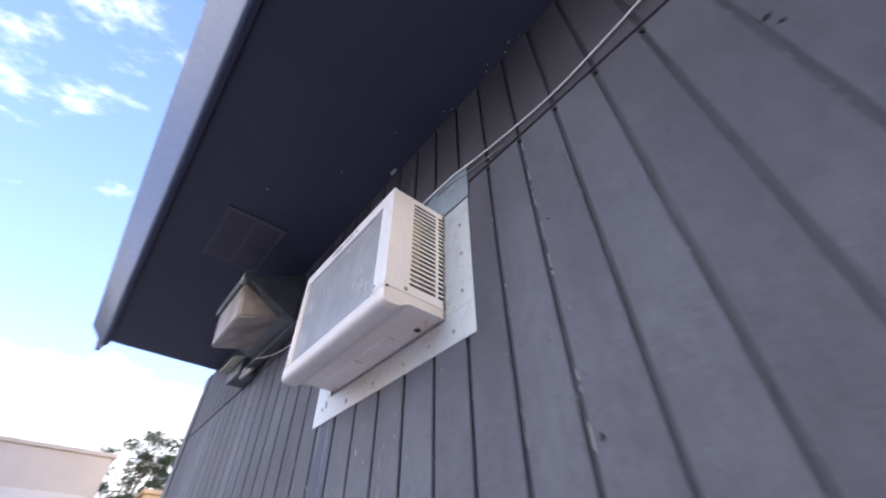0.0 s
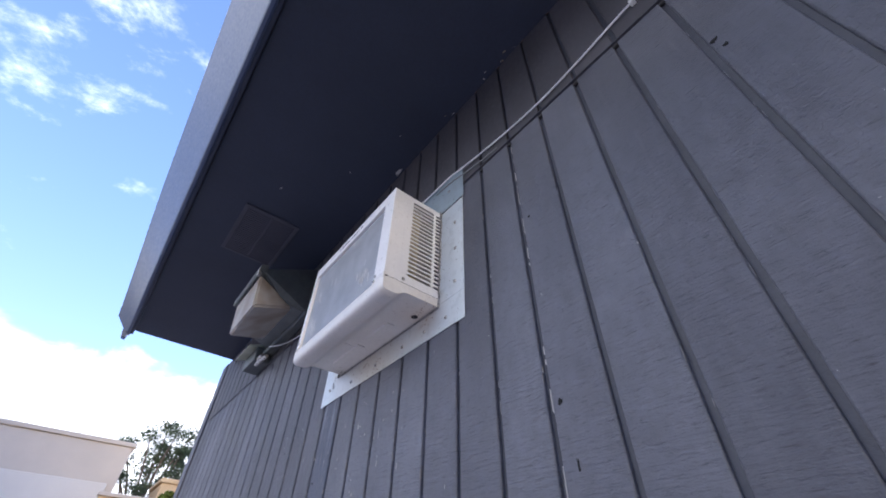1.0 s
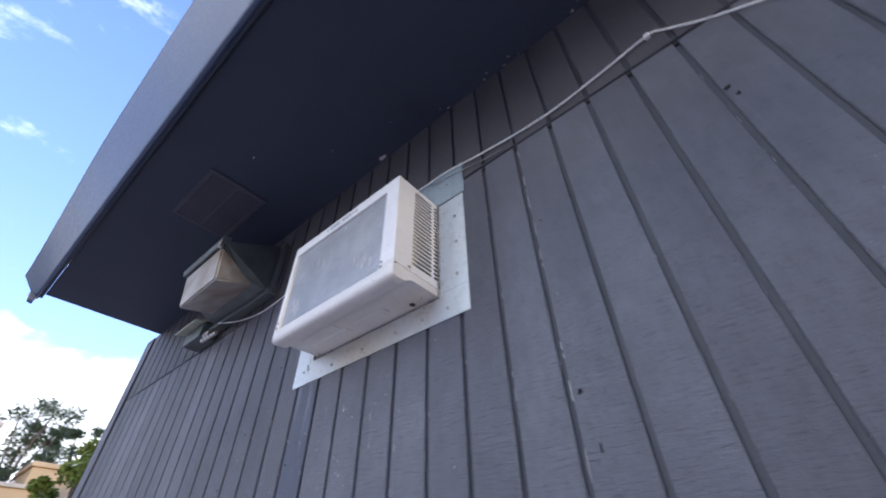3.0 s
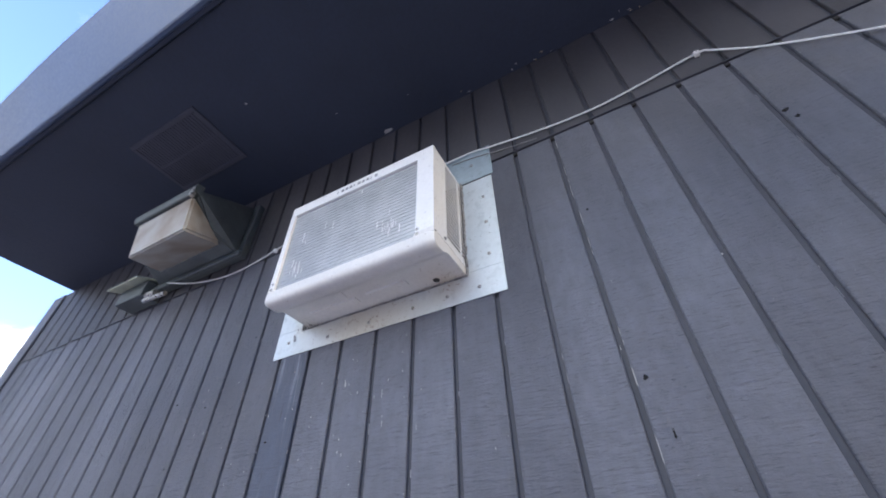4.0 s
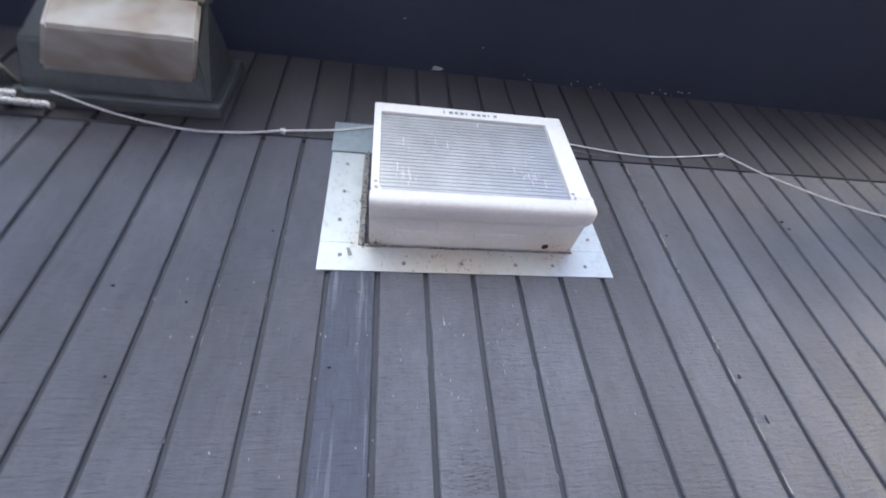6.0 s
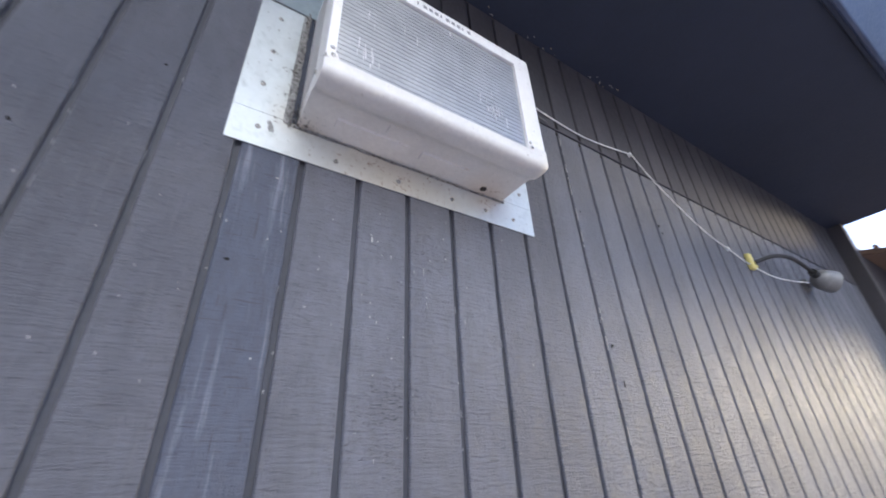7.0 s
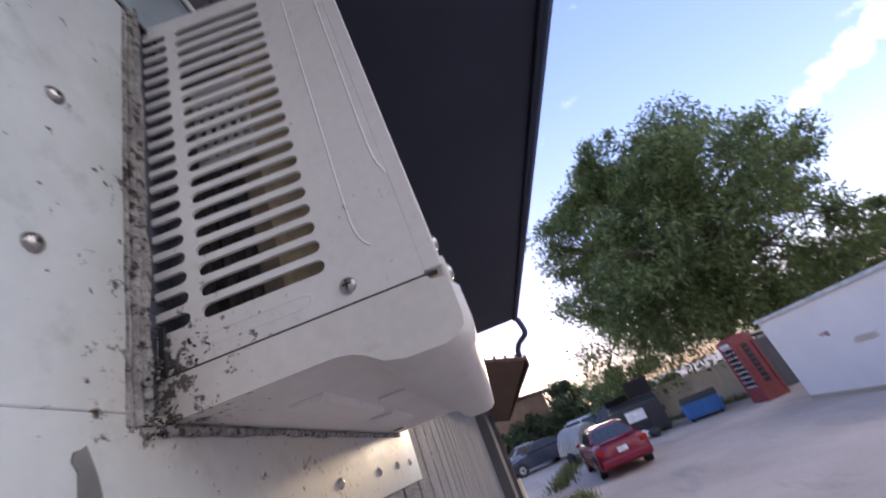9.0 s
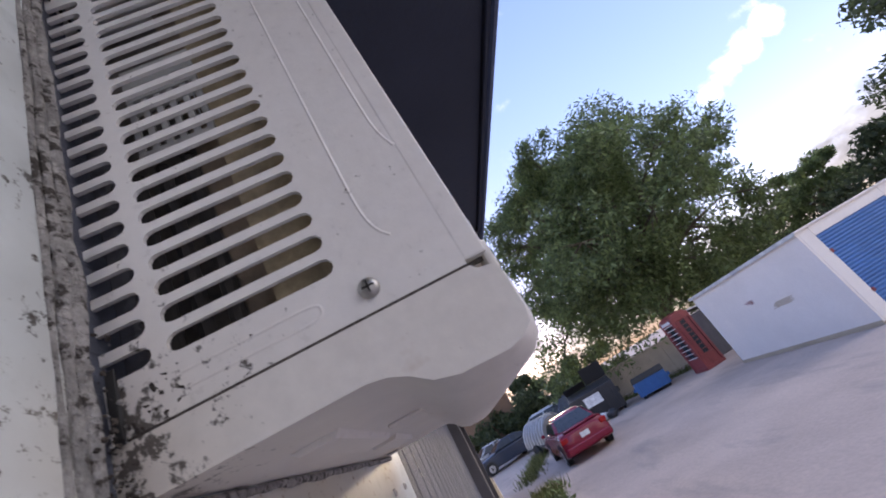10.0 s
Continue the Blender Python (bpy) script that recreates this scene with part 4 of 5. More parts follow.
# ---- soffit vent ----
vent = thing("soffit_vent", "dark painted louvred vent let into the soffit", "vent")
VX0, VX1, VY0, VY1 = -0.575, -0.255, -0.405, -0.200
part("vent_recess", box(VX0, VY0, SOFFIT_Z - 0.004, VX1, VY1, SOFFIT_Z - 0.0005), M_VENT, vent)
for a in ((VX0 - 0.018, VY0 - 0.018, VX1 + 0.018, VY0), (VX0 - 0.018, VY1, VX1 + 0.018, VY1 + 0.018), (VX0 - 0.018, VY0, VX0, VY1), (VX1, VY0, VX1 + 0.018, VY1)):
    part("vent_frame", box(a[0], a[1], SOFFIT_Z - 0.007, a[2], a[3], SOFFIT_Z - 0.0002, 0.002), M_VENT, vent)
for k in range(24):
    x = VX0 + 0.004 + (VX1 - VX0 - 0.008) * k / 24
    part("slat", prism([(x, SOFFIT_Z - 0.0035), (x + 0.001, SOFFIT_Z - 0.0062), (x + 0.008, SOFFIT_Z - 0.0062), (x + 0.009, SOFFIT_Z - 0.0035)], "y", VY0, VY1), M_VENT, vent)
part("mullion", box(VX0, -0.306, SOFFIT_Z - 0.0075, VX1, -0.298, SOFFIT_Z - 0.004), M_VENT, vent)


# ---- loose chips and nail holes ----
def chip(name, at, normal, w, h, seed, mat, label, category):
    r = random.Random(seed)
    n = Vector(normal)
    u = Vector((1, 0, 0))
    v = n.cross(u)
    bm = bmesh.new()
    vs = [bm.verts.new(Vector(at) + u * w * math.cos(a) * r.uniform(0.25, 1.25) + v * h * math.sin(a) * r.uniform(0.25, 1.25)) for a in (math.tau * k / 11 for k in range(11))]
    bm.faces.new(vs)
    ext = bmesh.ops.extrude_face_region(bm, geom=bm.faces[:])
    bmesh.ops.translate(bm, vec=n * 0.0012, verts=[g for g in ext["geom"] if isinstance(g, bmesh.types.BMVert)])
    return tagged(part(name, bm, mat), label, category, group="flaked paint spots")


for k, (x, y, w, h) in enumerate(((0.297, -0.01, 0.022, 0.009), (-0.071, -0.34, 0.007, 0.004), (0.18, -0.16, 0.004, 0.002), (0.44, -0.1, 0.003, 0.002))):
    chip("paint_chip", (x, min(y, -0.012), SOFFIT_Z - 0.0002), (0, 0, -1), w, h, 20 + k, M_CHIP, "small pale flake of bare wood on the soffit", "paint chip")
for k, (x, z, w, h) in enumerate(((0.258, 2.081, 0.0025, 0.006), (0.172, 2.005, 0.0014, 0.0025), (0.159, 1.941, 0.0014, 0.002), (1.035, 2.141, 0.0014, 0.002), (0.36, 2.04, 0.0006, 0.009), (0.365, 1.98, 0.0006, 0.006), (0.455, 2.03, 0.001, 0.002), (0.445, 1.96, 0.0006, 0.005), (0.30, 1.88, 0.001, 0.002), (0.10, 1.86, 0.001, 0.002), (0.20, 1.92, 0.0008, 0.002), (0.835, 2.02, 0.001, 0.006), (-0.05, 1.96, 0.001, 0.002), (0.09, 2.15, 0.003, 0.0012), (0.60, 1.9, 0.0008, 0.003), (1.16, 1.82, 0.0006, 0.005))):
    chip("paint_fleck", (x, -0.0004, z), (0, -1, 0), w, h, 60 + k, M_CHIP, "tiny white paint fleck on the dark siding", "paint fleck")
for k, (x, z, w, h) in enumerate(((0.857, 1.965, 0.005, 0.005), (0.859, 2.338, 0.003, 0.003), (0.047, 1.992, 0.0045, 0.0022), (-0.354, 2.153, 0.004, 0.003), (-0.30, 1.98, 0.004, 0.003), (1.255, 2.412, 0.007, 0.008), (1.262, 2.385, 0.007, 0.005), (0.868, 1.88, 0.002, 0.012), (-0.10, 2.30, 0.003, 0.003), (-0.22, 2.12, 0.003, 0.003))):
    chip("nail_hole", (x, -0.0006, z), (0, -1, 0), w, h, 90 + k, M_HOLE, "small dark nail hole in the siding", "nail hole")

rng = random.Random(55)
for k in range(56):
    x, z = rng.uniform(-0.12, 0.42) if k % 3 else rng.uniform(-0.3, 0.9), 2.17 - abs(rng.gauss(0, 0.22))
    chip("paint_fleck", (x, -0.0004, z), (0, -1, 0), rng.uniform(0.0005, 0.0011), rng.uniform(0.0008, 0.0035), 200 + k, M_CHIP, "tiny white paint fleck on the dark siding", "paint fleck")
worn = thing("worn_groove_edge", "bare white wood line where paint wore off a groove edge", "worn edge")
z = 2.60
k = 0
while z > 1.2:
    length = rng.uniform(0.006, 0.045)
    if rng.random() < 0.6:
        w = rng.uniform(0.0004, 0.0010) if z > 2.2 else rng.uniform(0.0005, 0.0018)
        x = GROOVE0 + 8 * PITCH + 0.0048 + rng.uniform(-0.0006, 0.0012)
        part("bare_line", prism([(x, z), (x + w, z - 0.2 * length), (x + w * 0.7, z - length), (x - 0.0004, z - 0.9 * length)], "y", -0.0006, 0.002), M_CHIP, worn)
    z -= length + rng.uniform(0.002, 0.02)

for k in range(16):
    x = (0.62, 0.80, 0.86, 0.90, 1.12, 1.16, 1.20, 1.22, 1.24, 1.27)[k % 10] + rng.uniform(-0.02, 0.02)
    chip("joint_crumb", (x, -0.004 - rng.uniform(0.0, 0.02), SOFFIT_Z - 0.0002), (0, 0, -1), rng.uniform(0.002, 0.009), rng.uniform(0.001, 0.003), 300 + k, M_CHIP if k % 3 else M_TAN, "crumb of old caulk at the soffit joint", "caulk crumb")

edges = thing("worn_groove_edges", "broken pale lines of wear along groove edges", "worn edge")
for g in range(-4, 13):
    z = 2.55
    while z > 1.35:
        length = rng.uniform(0.004, 0.022)
        if rng.random() < 0.25 and not (0 <= g <= 6 and z > 2.19):
            w = rng.uniform(0.0003, 0.0009)
            x = GROOVE0 + g * PITCH + rng.choice((-1, 1)) * 0.0050 + rng.uniform(-0.0006, 0.0006)
            part("wear_line", prism([(x, z), (x + w, z - 0.3 * length), (x + w * 0.6, z - length), (x - 0.0003, z - 0.8 * length)], "y", -0.0005, 0.002), M_WEAR, edges)
        z -= length + rng.uniform(0.01, 0.06)


# ---- the yard: vehicles ----
def car(name, label, at, turn, paint, length=4.4, width=1.74, height=1.42, tail="sedan"):
    """A parked car, its nose towards +x before it is turned."""
    c = thing(name, label, "car", at, turn=turn, group="parked cars")
    hl, hw = length / 2, width / 2
    prof = [(-hl, 0.32), (-hl - 0.02, 0.55), (-hl + 0.04, 0.86), (-hl + 0.16, 0.93), (-hl + 0.75, 0.96), (0.9, 0.93), (hl - 0.35, 0.78), (hl - 0.02, 0.62), (hl, 0.36), (hl - 0.12, 0.24), (-hl + 0.12, 0.24)]
    bm = bmesh.new()
    rows = []
    for y, s, dz in ((-hw, 0.985, 0.0), (-hw * 0.93, 1.0, 0.015), (-hw * 0.45, 1.008, 0.03), (hw * 0.45, 1.008, 0.03), (hw * 0.93, 1.0, 0.015), (hw, 0.985, 0.0)):
        inset = 0.09 if abs(y) > hw * 0.99 else 0.0
        rows.append([bm.verts.new((x * s, y * (1.0 if z < 0.75 else 1 - 0.05), z + (dz if z > 0.5 else 0) - (inset * 0.4 if z > 0.8 else 0))) for x, z in prof])
    n = len(prof)
    for a, b in zip(rows, rows[1:]):
        for k in range(n):
            bm.faces.new((a[k], a[(k + 1) % n], b[(k + 1) % n], b[k]))
    bm.faces.new(rows[0][::-1])
    bm.faces.new(rows[-1])
    bmesh.ops.recalc_face_normals(bm, faces=bm.faces)
    bmesh.ops.bevel(bm, geom=[e for e in bm.edges if e.calc_face_angle(0) > 0.35], offset=0.045, segments=3, affect="EDGES")
    body = part("body", bm, paint, c, smooth=True)
    # cabin
    roof_z = height
    lowp = [(-hl + (0.40 if tail == "sedan" else 0.12), 0.94), (hl - 1.35, 0.92)]
    topp = [(-hl + (1.32 if tail == "sedan" else 0.45), roof_z), (hl - 2.05, roof_z)]

    def cabin(grow, zlo, zhi):
        bm = bmesh.new()

        def ring(f):
            x0 = lowp[0][0] + (topp[0][0] - lowp[0][0]) * f
            x1 = lowp[1][0] + (topp[1][0] - lowp[1][0]) * f
            w = (hw - 0.07) + ((hw - 0.27) - (hw - 0.07)) * f + grow
            z = 0.93 + (roof_z - 0.93) * f
            return [bm.verts.new(p) for p in ((x0 - grow, -w, z), (x0 - grow, w, z), (x1 + grow, w, z), (x1 + grow, -w, z))]
        a, b = ring(zlo), ring(zhi)
        for k in range(4):
            bm.faces.new((a[k], a[(k + 1) % 4], b[(k + 1) % 4], b[k]))
        bm.faces.new(a[::-1])
        bm.faces.new(b)
        bmesh.ops.recalc_face_normals(bm, faces=bm.faces)
        return bm
    bm = cabin(0.0, 0.0, 1.0)
    bmesh.ops.bevel(bm, geom=bm.edges[:], offset=0.10, segments=4, affect="EDGES")
    part("cabin", bm, paint, c, smooth=True)
    # panes stand a few millimetres proud of the cabin
    def pane(a, b, c2, d, out, name2):
        bm = bmesh.new()
        q = [Vector(p) for p in (a, b, c2, d)]
        nrm = (q[1] - q[0]).cross(q[3] - q[0]).normalized()
        if nrm.dot(Vector(out)) < 0:
            nrm = -nrm
        vs = [bm.verts.new(p + nrm * 0.006) for p in q] + [bm.verts.new(p - nrm * 0.01) for p in q]
        for k in range(4):
            bm.faces.new((vs[k], vs[(k + 1) % 4], vs[4 + (k + 1) % 4], vs[4 + k]))
        bm.faces.new(vs[:4])
        bm.faces.new(vs[4:][::-1])
        part(name2, bm, M_GLASSDARK, c)

    def on(f, end, side, s=1.0):
        i = 0 if end == "rear" else 1
        x = lowp[i][0] + (topp[i][0] - lowp[i][0]) * f
        w = ((hw - 0.07) + (-0.20) * f) * s
        return (x, side * w, 0.93 + (roof_z - 0.93) * f)
    for end, out in (("rear", (-1, 0, 0.5)), ("front", (1, 0, 0.5))):
        pane(on(0.12, end, -1, 0.86), on(0.12, end, 1, 0.86), on(0.86, end, 1, 0.84), on(0.86, end, -1, 0.84), out, "windscreen" if end == "front" else "rear_window")
    for side in (-1, 1):
        r0, r1, f0, f1 = on(0.15, "rear", side), on(0.85, "rear", side), on(0.15, "front", side), on(0.85, "front", side)
        mid0, mid1 = Vector(r0).lerp(Vector(f0), 0.5), Vector(r1).lerp(Vector(f1), 0.5)
        pane(Vector(r0) + Vector((0.22, 0, 0)), mid0 - Vector((0.04, 0, 0)), mid1 - Vector((0.04, 0, 0)), Vector(r1) + Vector((0.10, 0, 0)), (0, side, 0.2), "side_window")
        pane(mid0 + Vector((0.04, 0, 0)), Vector(f0) - Vector((0.2, 0, 0)), Vector(f1) - Vector((0.08, 0, 0)), mid1 + Vector((0.04, 0, 0)), (0, side, 0.2), "side_window")
        part("tail_light", box(-hl - 0.025, side * (hw - 0.14) - 0.13, 0.68, -hl + 0.10, side * (hw - 0.14) + 0.11, 0.84, 0.02), M_LAMPRED, c)
        part("headlight", box(hl - 0.18, side * (hw - 0.2) - 0.15, 0.58, hl - 0.01, side * (hw - 0.2) + 0.12, 0.70, 0.02), M_PLATE, c)
        part("mirror", box(hl - 1.55, side * (hw + 0.06) - 0.07, 0.93, hl - 1.43, side * (hw + 0.06) + 0.07, 1.05, 0.02), paint, c)
        for x in (-hl + 0.85, hl - 0.85):
            wy = side * (hw - 0.09)
            wh = part("wheel", tube([(x, wy - 0.10, 0.31), (x, wy + 0.10, 0.31)], 0.31, 24), M_TYRE, c, "black tyre")
            part("rim", tube([(x, wy + side * 0.085, 0.31), (x, wy + side * 0.108, 0.31)], 0.20, 20), M_CHROME, wh)
            part("hub", tube([(x, wy + side * 0.105, 0.31), (x, wy + side * 0.115, 0.31)], 0.06, 12), M_TYRE, wh)
            part("wheel_arch", tube([(x, side * (hw - 0.02), 0.33), (x, side * (hw + 0.002), 0.33)], 0.36, 24), M_TYRE, c)
    part("number_plate", box(-hl - 0.035, -0.16, 0.60, -hl + 0.02, 0.16, 0.75, 0.006), M_PLATE, c, "pale blank number plate")
    part("rear_bumper", box(-hl - 0.05, -hw + 0.06, 0.30, -hl + 0.14, hw - 0.06, 0.52, 0.05, seg=2), paint, c)
    part("boot_spoiler", box(-hl + 0.05, -hw + 0.25, 0.955, -hl + 0.20, hw - 0.25, 0.985, 0.01), paint, c)
    return c


def polar(az, d, z=0.0):
    """A place in the yard by bearing and distance from the corner beneath the air conditioner."""
    return (-0.05 + d * math.cos(radians(az)), -0.11 + d * math.sin(radians(az)), z)


car("red_sedan", "red sedan parked with its boot towards the building", polar(-11.4, 17.3), -2, M_CARRED)
car("dark_sedan", "dark blue sedan parked sideways at the yard's edge", polar(-3.2, 27.5), 100, M_CARDARK, height=1.40)
car("pickup_car", "silver car parked beyond the red sedan", polar(-8.3, 29.0), 75, M_CARSILVER, height=1.62, tail="wagon")
car("pale_car", "pale silver sedan parked at the back of the yard", polar(-1.2, 31.0), 105, M_CARSILVER)
car("black_wagon", "black wagon parked behind the red sedan", polar(-12.6, 27.0), 80, M_CARDARK, height=1.75, tail="wagon")

tarp = thing("covered_trailer", "trailer under a striped grey cover", "trailer", polar(-8.6, 22.6), turn=20)
bm = bmesh.new()
rows = []
for i in range(9):
    f = i / 8
    rows.append([bm.verts.new((-1.1 + 2.2 * f, 0.75 * math.cos(a), 0.45 + (0.95 + 0.12 * math.sin(f * 9)) * math.sin(a))) for a in (math.pi * k / 10 for k in range(11))])
for a, b in zip(rows, rows[1:]):
    for k in range(10):
        bm.faces.new((a[k], a[k + 1], b[k + 1], b[k]))
bm.faces.new(rows[0])
bm.faces.new(rows[-1][::-1])
part("cover", bm, M_GREY, tarp, smooth=True)
for i in range(8):
    x = -1.05 + 0.3 * i
    part("stripe", tube([(x, 0.77 * math.cos(a), 0.45 + 1.07 * math.sin(a)) for a in (math.pi * k / 10 for k in range(11))], 0.03, 6), M_CARSILVER, tarp)
part("trailer_bed", box(-1.15, -0.78, 0.36, 1.15, 0.78, 0.46, 0.02), M_BIN, tarp)
for y in (-0.82, 0.82):
    part("trailer_wheel", tube([(0, y - 0.08, 0.28), (0, y + 0.08, 0.28)], 0.28, 16), M_TYRE, tarp)


def skip(name, label, at, turn, mat, w, d, h, lid_open=False):
    s = thing(name, label, "dumpster", at, turn=turn)
    bm = prism([(-d / 2, 0.12), (d / 2, 0.12), (d / 2 + 0.12, h * 0.8), (d / 2 + 0.12, h * 0.86), (-d / 2 - 0.12, h), (-d / 2 - 0.12, h * 0.8)], "x", -w / 2, w / 2, bevel=0.02)
    part("bin_body", bm, mat, s)
    if lid_open:
        for x0, x1, up in ((-w / 2 - 0.03, -0.02, 0.55), (0.02, w / 2 + 0.03, 0.22)):
            part("bin_lid", prism([(-d / 2 - 0.10, h + 0.01), (-d / 2 - 0.16, h + 0.02), (-d / 2 + d * 0.45 * (1 - up), h + 1.5 * up), (-d / 2 + d * 0.45 * (1 - up) + 0.06, h + 1.5 * up - 0.01)], "x", x0, x1, bevel=0.01), M_BIN, s)
        part("poster", box(-0.35, d / 2 + 0.145, 0.75, 0.5, d / 2 + 0.152, 1.2), M_PLATE, s, "torn white notice")
    else:
        part("bin_lid", prism([(d / 2 + 0.16, h * 0.87), (-d / 2 - 0.14, h + 0.01), (-d / 2 - 0.14, h + 0.06), (d / 2 + 0.16, h * 0.91)], "x", -w / 2 - 0.03, w / 2 + 0.03, bevel=0.01), M_BIN, s)
    for k in range(5):
        x = -w / 2 + w * (k + 0.5) / 5
        part("bin_rib", box(x - 0.03, d / 2 + 0.03, 0.14, x + 0.03, d / 2 + 0.14, h * 0.78, 0.01), mat, s)
    for x in (-w / 2 + 0.15, w / 2 - 0.15):
        for y in (-d / 2 + 0.15, d / 2 - 0.15):
            part("bin_foot", tube([(x, y, 0.0), (x, y, 0.14)], 0.07, 10), M_TYRE, s)
    for x in (-w / 2 - 0.06, w / 2 + 0.06):
        part("lift_pocket", box(x - 0.07, -0.3, h * 0.45, x + 0.07, 0.3, h * 0.6, 0.01), mat, s)
    return s


skip("black_dumpster", "black dumpster piled with white sacks", polar(-16.0, 22.8), 74, M_BIN, 2.3, 1.5, 1.6, lid_open=True)
skip("blue_dumpster", "low blue dumpster on the gravel", polar(-22.8, 21.8), 66, M_BLUE, 1.5, 1.2, 0.85)
rng = random.Random(31)
for k in range(4):
    bm = bmesh.new()
    bmesh.ops.create_icosphere(bm, subdivisions=3, radius=0.26)
    for v in bm.verts:
        v.co *= 1 + 0.25 * noise.noise(v.co * 6 + Vector((k * 7, 0, 0)))
        v.co.z *= 0.75
    ob = part("rubbish_sack", bm, M_PLATE if k % 2 else M_BIN, smooth=True)
    ob.location = Vector(polar(-16.9 + 1.2 * k, 21.2 + 0.2 * (k % 2), 0.18))
    tagged(ob, "full rubbish sack lying beside the dumpster", "rubbish sack", group="sacks by the dumpster")

# ---- telephone kiosk ----
kiosk = thing("telephone_kiosk", "faded red telephone kiosk with small glazing bars", "telephone kiosk", polar(-29.2, 20.2), turn=4)
part("plinth", box(-0.46, -0.46, 0, 0.46, 0.46, 0.12, 0.01), M_RED, kiosk)
for sx in (-1, 1):
    for sy in (-1, 1):
        part("corner_post", box(sx * 0.40 - 0.055, sy * 0.40 - 0.055, 0.12, sx * 0.40 + 0.055, sy * 0.40 + 0.055, 2.08, 0.008), M_RED, kiosk)
part("head_band", box(-0.46, -0.46, 2.08, 0.46, 0.46, 2.30, 0.012), M_RED, kiosk)
bm = bmesh.new()
bmesh.ops.create_uvsphere(bm, u_segments=20, v_segments=10, radius=0.5)
for v in bm.verts:
    v.co.z = max(0, v.co.z) * 0.36 + 2.30
    v.co.x, v.co.y = max(-0.44, min(0.44, v.co.x * 1.25)), max(-0.44, min(0.44, v.co.y * 1.25))
part("domed_top", bm, M_RED, kiosk)
for s, ax in ((-1, "x"), (1, "x"), (-1, "y"), (1, "y")):
    def side_box(u0, z0, u1, z1, t0, t1, mat, name2):
        a, b = sorted((s * t0, s * t1))
        if ax == "x":
            part(name2, box(a, u0, z0, b, u1, z1), mat, kiosk)
        else:
            part(name2, box(u0, a, z0, u1, b, z1), mat, kiosk)
    side_box(-0.35, 0.12, 0.35, 0.55, 0.39, 0.43, M_RED, "lower_panel")
    side_box(-0.35, 0.56, 0.35, 2.07, 0.398, 0.404, M_GLASSDARK, "pane")
    for k in range(9):
        side_box(-0.35, 0.56 + 0.186 * k, 0.35, 0.585 + 0.186 * k, 0.39, 0.43, M_PLATE if (s, ax) == (1, "y") else M_RED, "glazing_bar")
    for u in (-0.22, 0.22):
        side_box(u - (0.012 if ax == "y" else 0.09), 0.56, u + (0.012 if ax == "y" else 0.09), 2.07, 0.392, 0.426, M_RED, "glazing_bar")
    side_box(-0.32, 2.13, 0.32, 2.25, 0.455, 0.468, M_PLATE if ax == "y" else M_RED, "sign_panel")

# ---- white store with a blue shutter ----
store = thing("storage_container", "white steel storage unit with a blue roller door", "storage unit", (9.25, -9.15, 0))
part("long_wall", box(0.0, -0.06, 0.06, 5.05, 0.0, 2.48, 0.006), M_WHITEWALL, store)
part("far_wall", box(0.0, -3.05, 0.06, 5.05, -2.99, 2.48), M_WHITEWALL, store)
part("end_wall", box(4.99, -2.985, 0.06, 5.05, -0.065, 2.48), M_WHITEWALL, store)
part("door_jamb", box(0.0, -0.40, 0.06, 0.06, -0.065, 2.48, 0.004), M_WHITEWALL, store)
part("door_jamb", box(0.0, -2.985, 0.06, 0.06, -2.70, 2.48, 0.004), M_WHITEWALL, store)
part("door_head", box(0.0, -2.695, 2.22, 0.06, -0.405, 2.48), M_WHITEWALL, store)
shutter = part("roller_door", box(0.035, -2.69, 0.06, 0.05, -0.41, 2.215), M_BLUE, store, "blue ribbed roller door, closed")
for k in range(26):
    part("shutter_slat", tube([(0.032, -2.69, 0.10 + 0.082 * k), (0.032, -0.41, 0.10 + 0.082 * k)], 0.030, 8), M_BLUE, shutter, smooth=True)
part("roof_cap", box(-0.06, -3.1, 2.48, 5.1, 0.05, 2.53, 0.006), M_WHITEWALL, store)
part("eaves_trim", box(-0.07, 0.05, 2.44, 5.1, 0.075, 2.535, 0.004), M_PALE, store)
part("base_rail", box(0.0, 0.0, 0.0, 5.05, 0.03, 0.10, 0.004), M_CONC, store)
part("plinth", box(0.02, -3.0, 0.0, 5.03, -0.04, 0.06), M_CONC, store)
for z in (0.62, 1.72):
    part("door_hinge", box(-0.012, -0.46, z, 0.0, -0.38, z + 0.09, 0.003), M_RED, store)
rng = random.Random(77)
for k, (x, z, w, h) in enumerate(((1.9, 1.22, 0.95, 0.16), (2.9, 1.55, 0.45, 0.12))):
    bm = bmesh.new()
    for i in range(7):
        zz = z + h * (i / 7 - 0.5)
        box(x - w / 2 + rng.uniform(0, 0.2), 0.0005, zz, x + w / 2 - rng.uniform(0, 0.3), 0.004, zz + h / 10, bm=bm)
    part("faded_marking", bm, M_RED if k else M_CONC, store, "faded painted marking")

# dark lean-to between the kiosk and the store
lean = thing("lean_to", "dark timber shelter beside the white store", "shelter", (18.7, -11.0, 0))
part("shelter_wall", box(0, -2.2, 0, 1.8, -0.1, 2.0, 0.01), M_UPPER, lean)
part("shelter_roof", prism([(-2.3, 2.05), (0.1, 2.30), (0.1, 2.36), (-2.3, 2.11)], "x", -0.1, 2.0), M_SHEDROOF, lean)

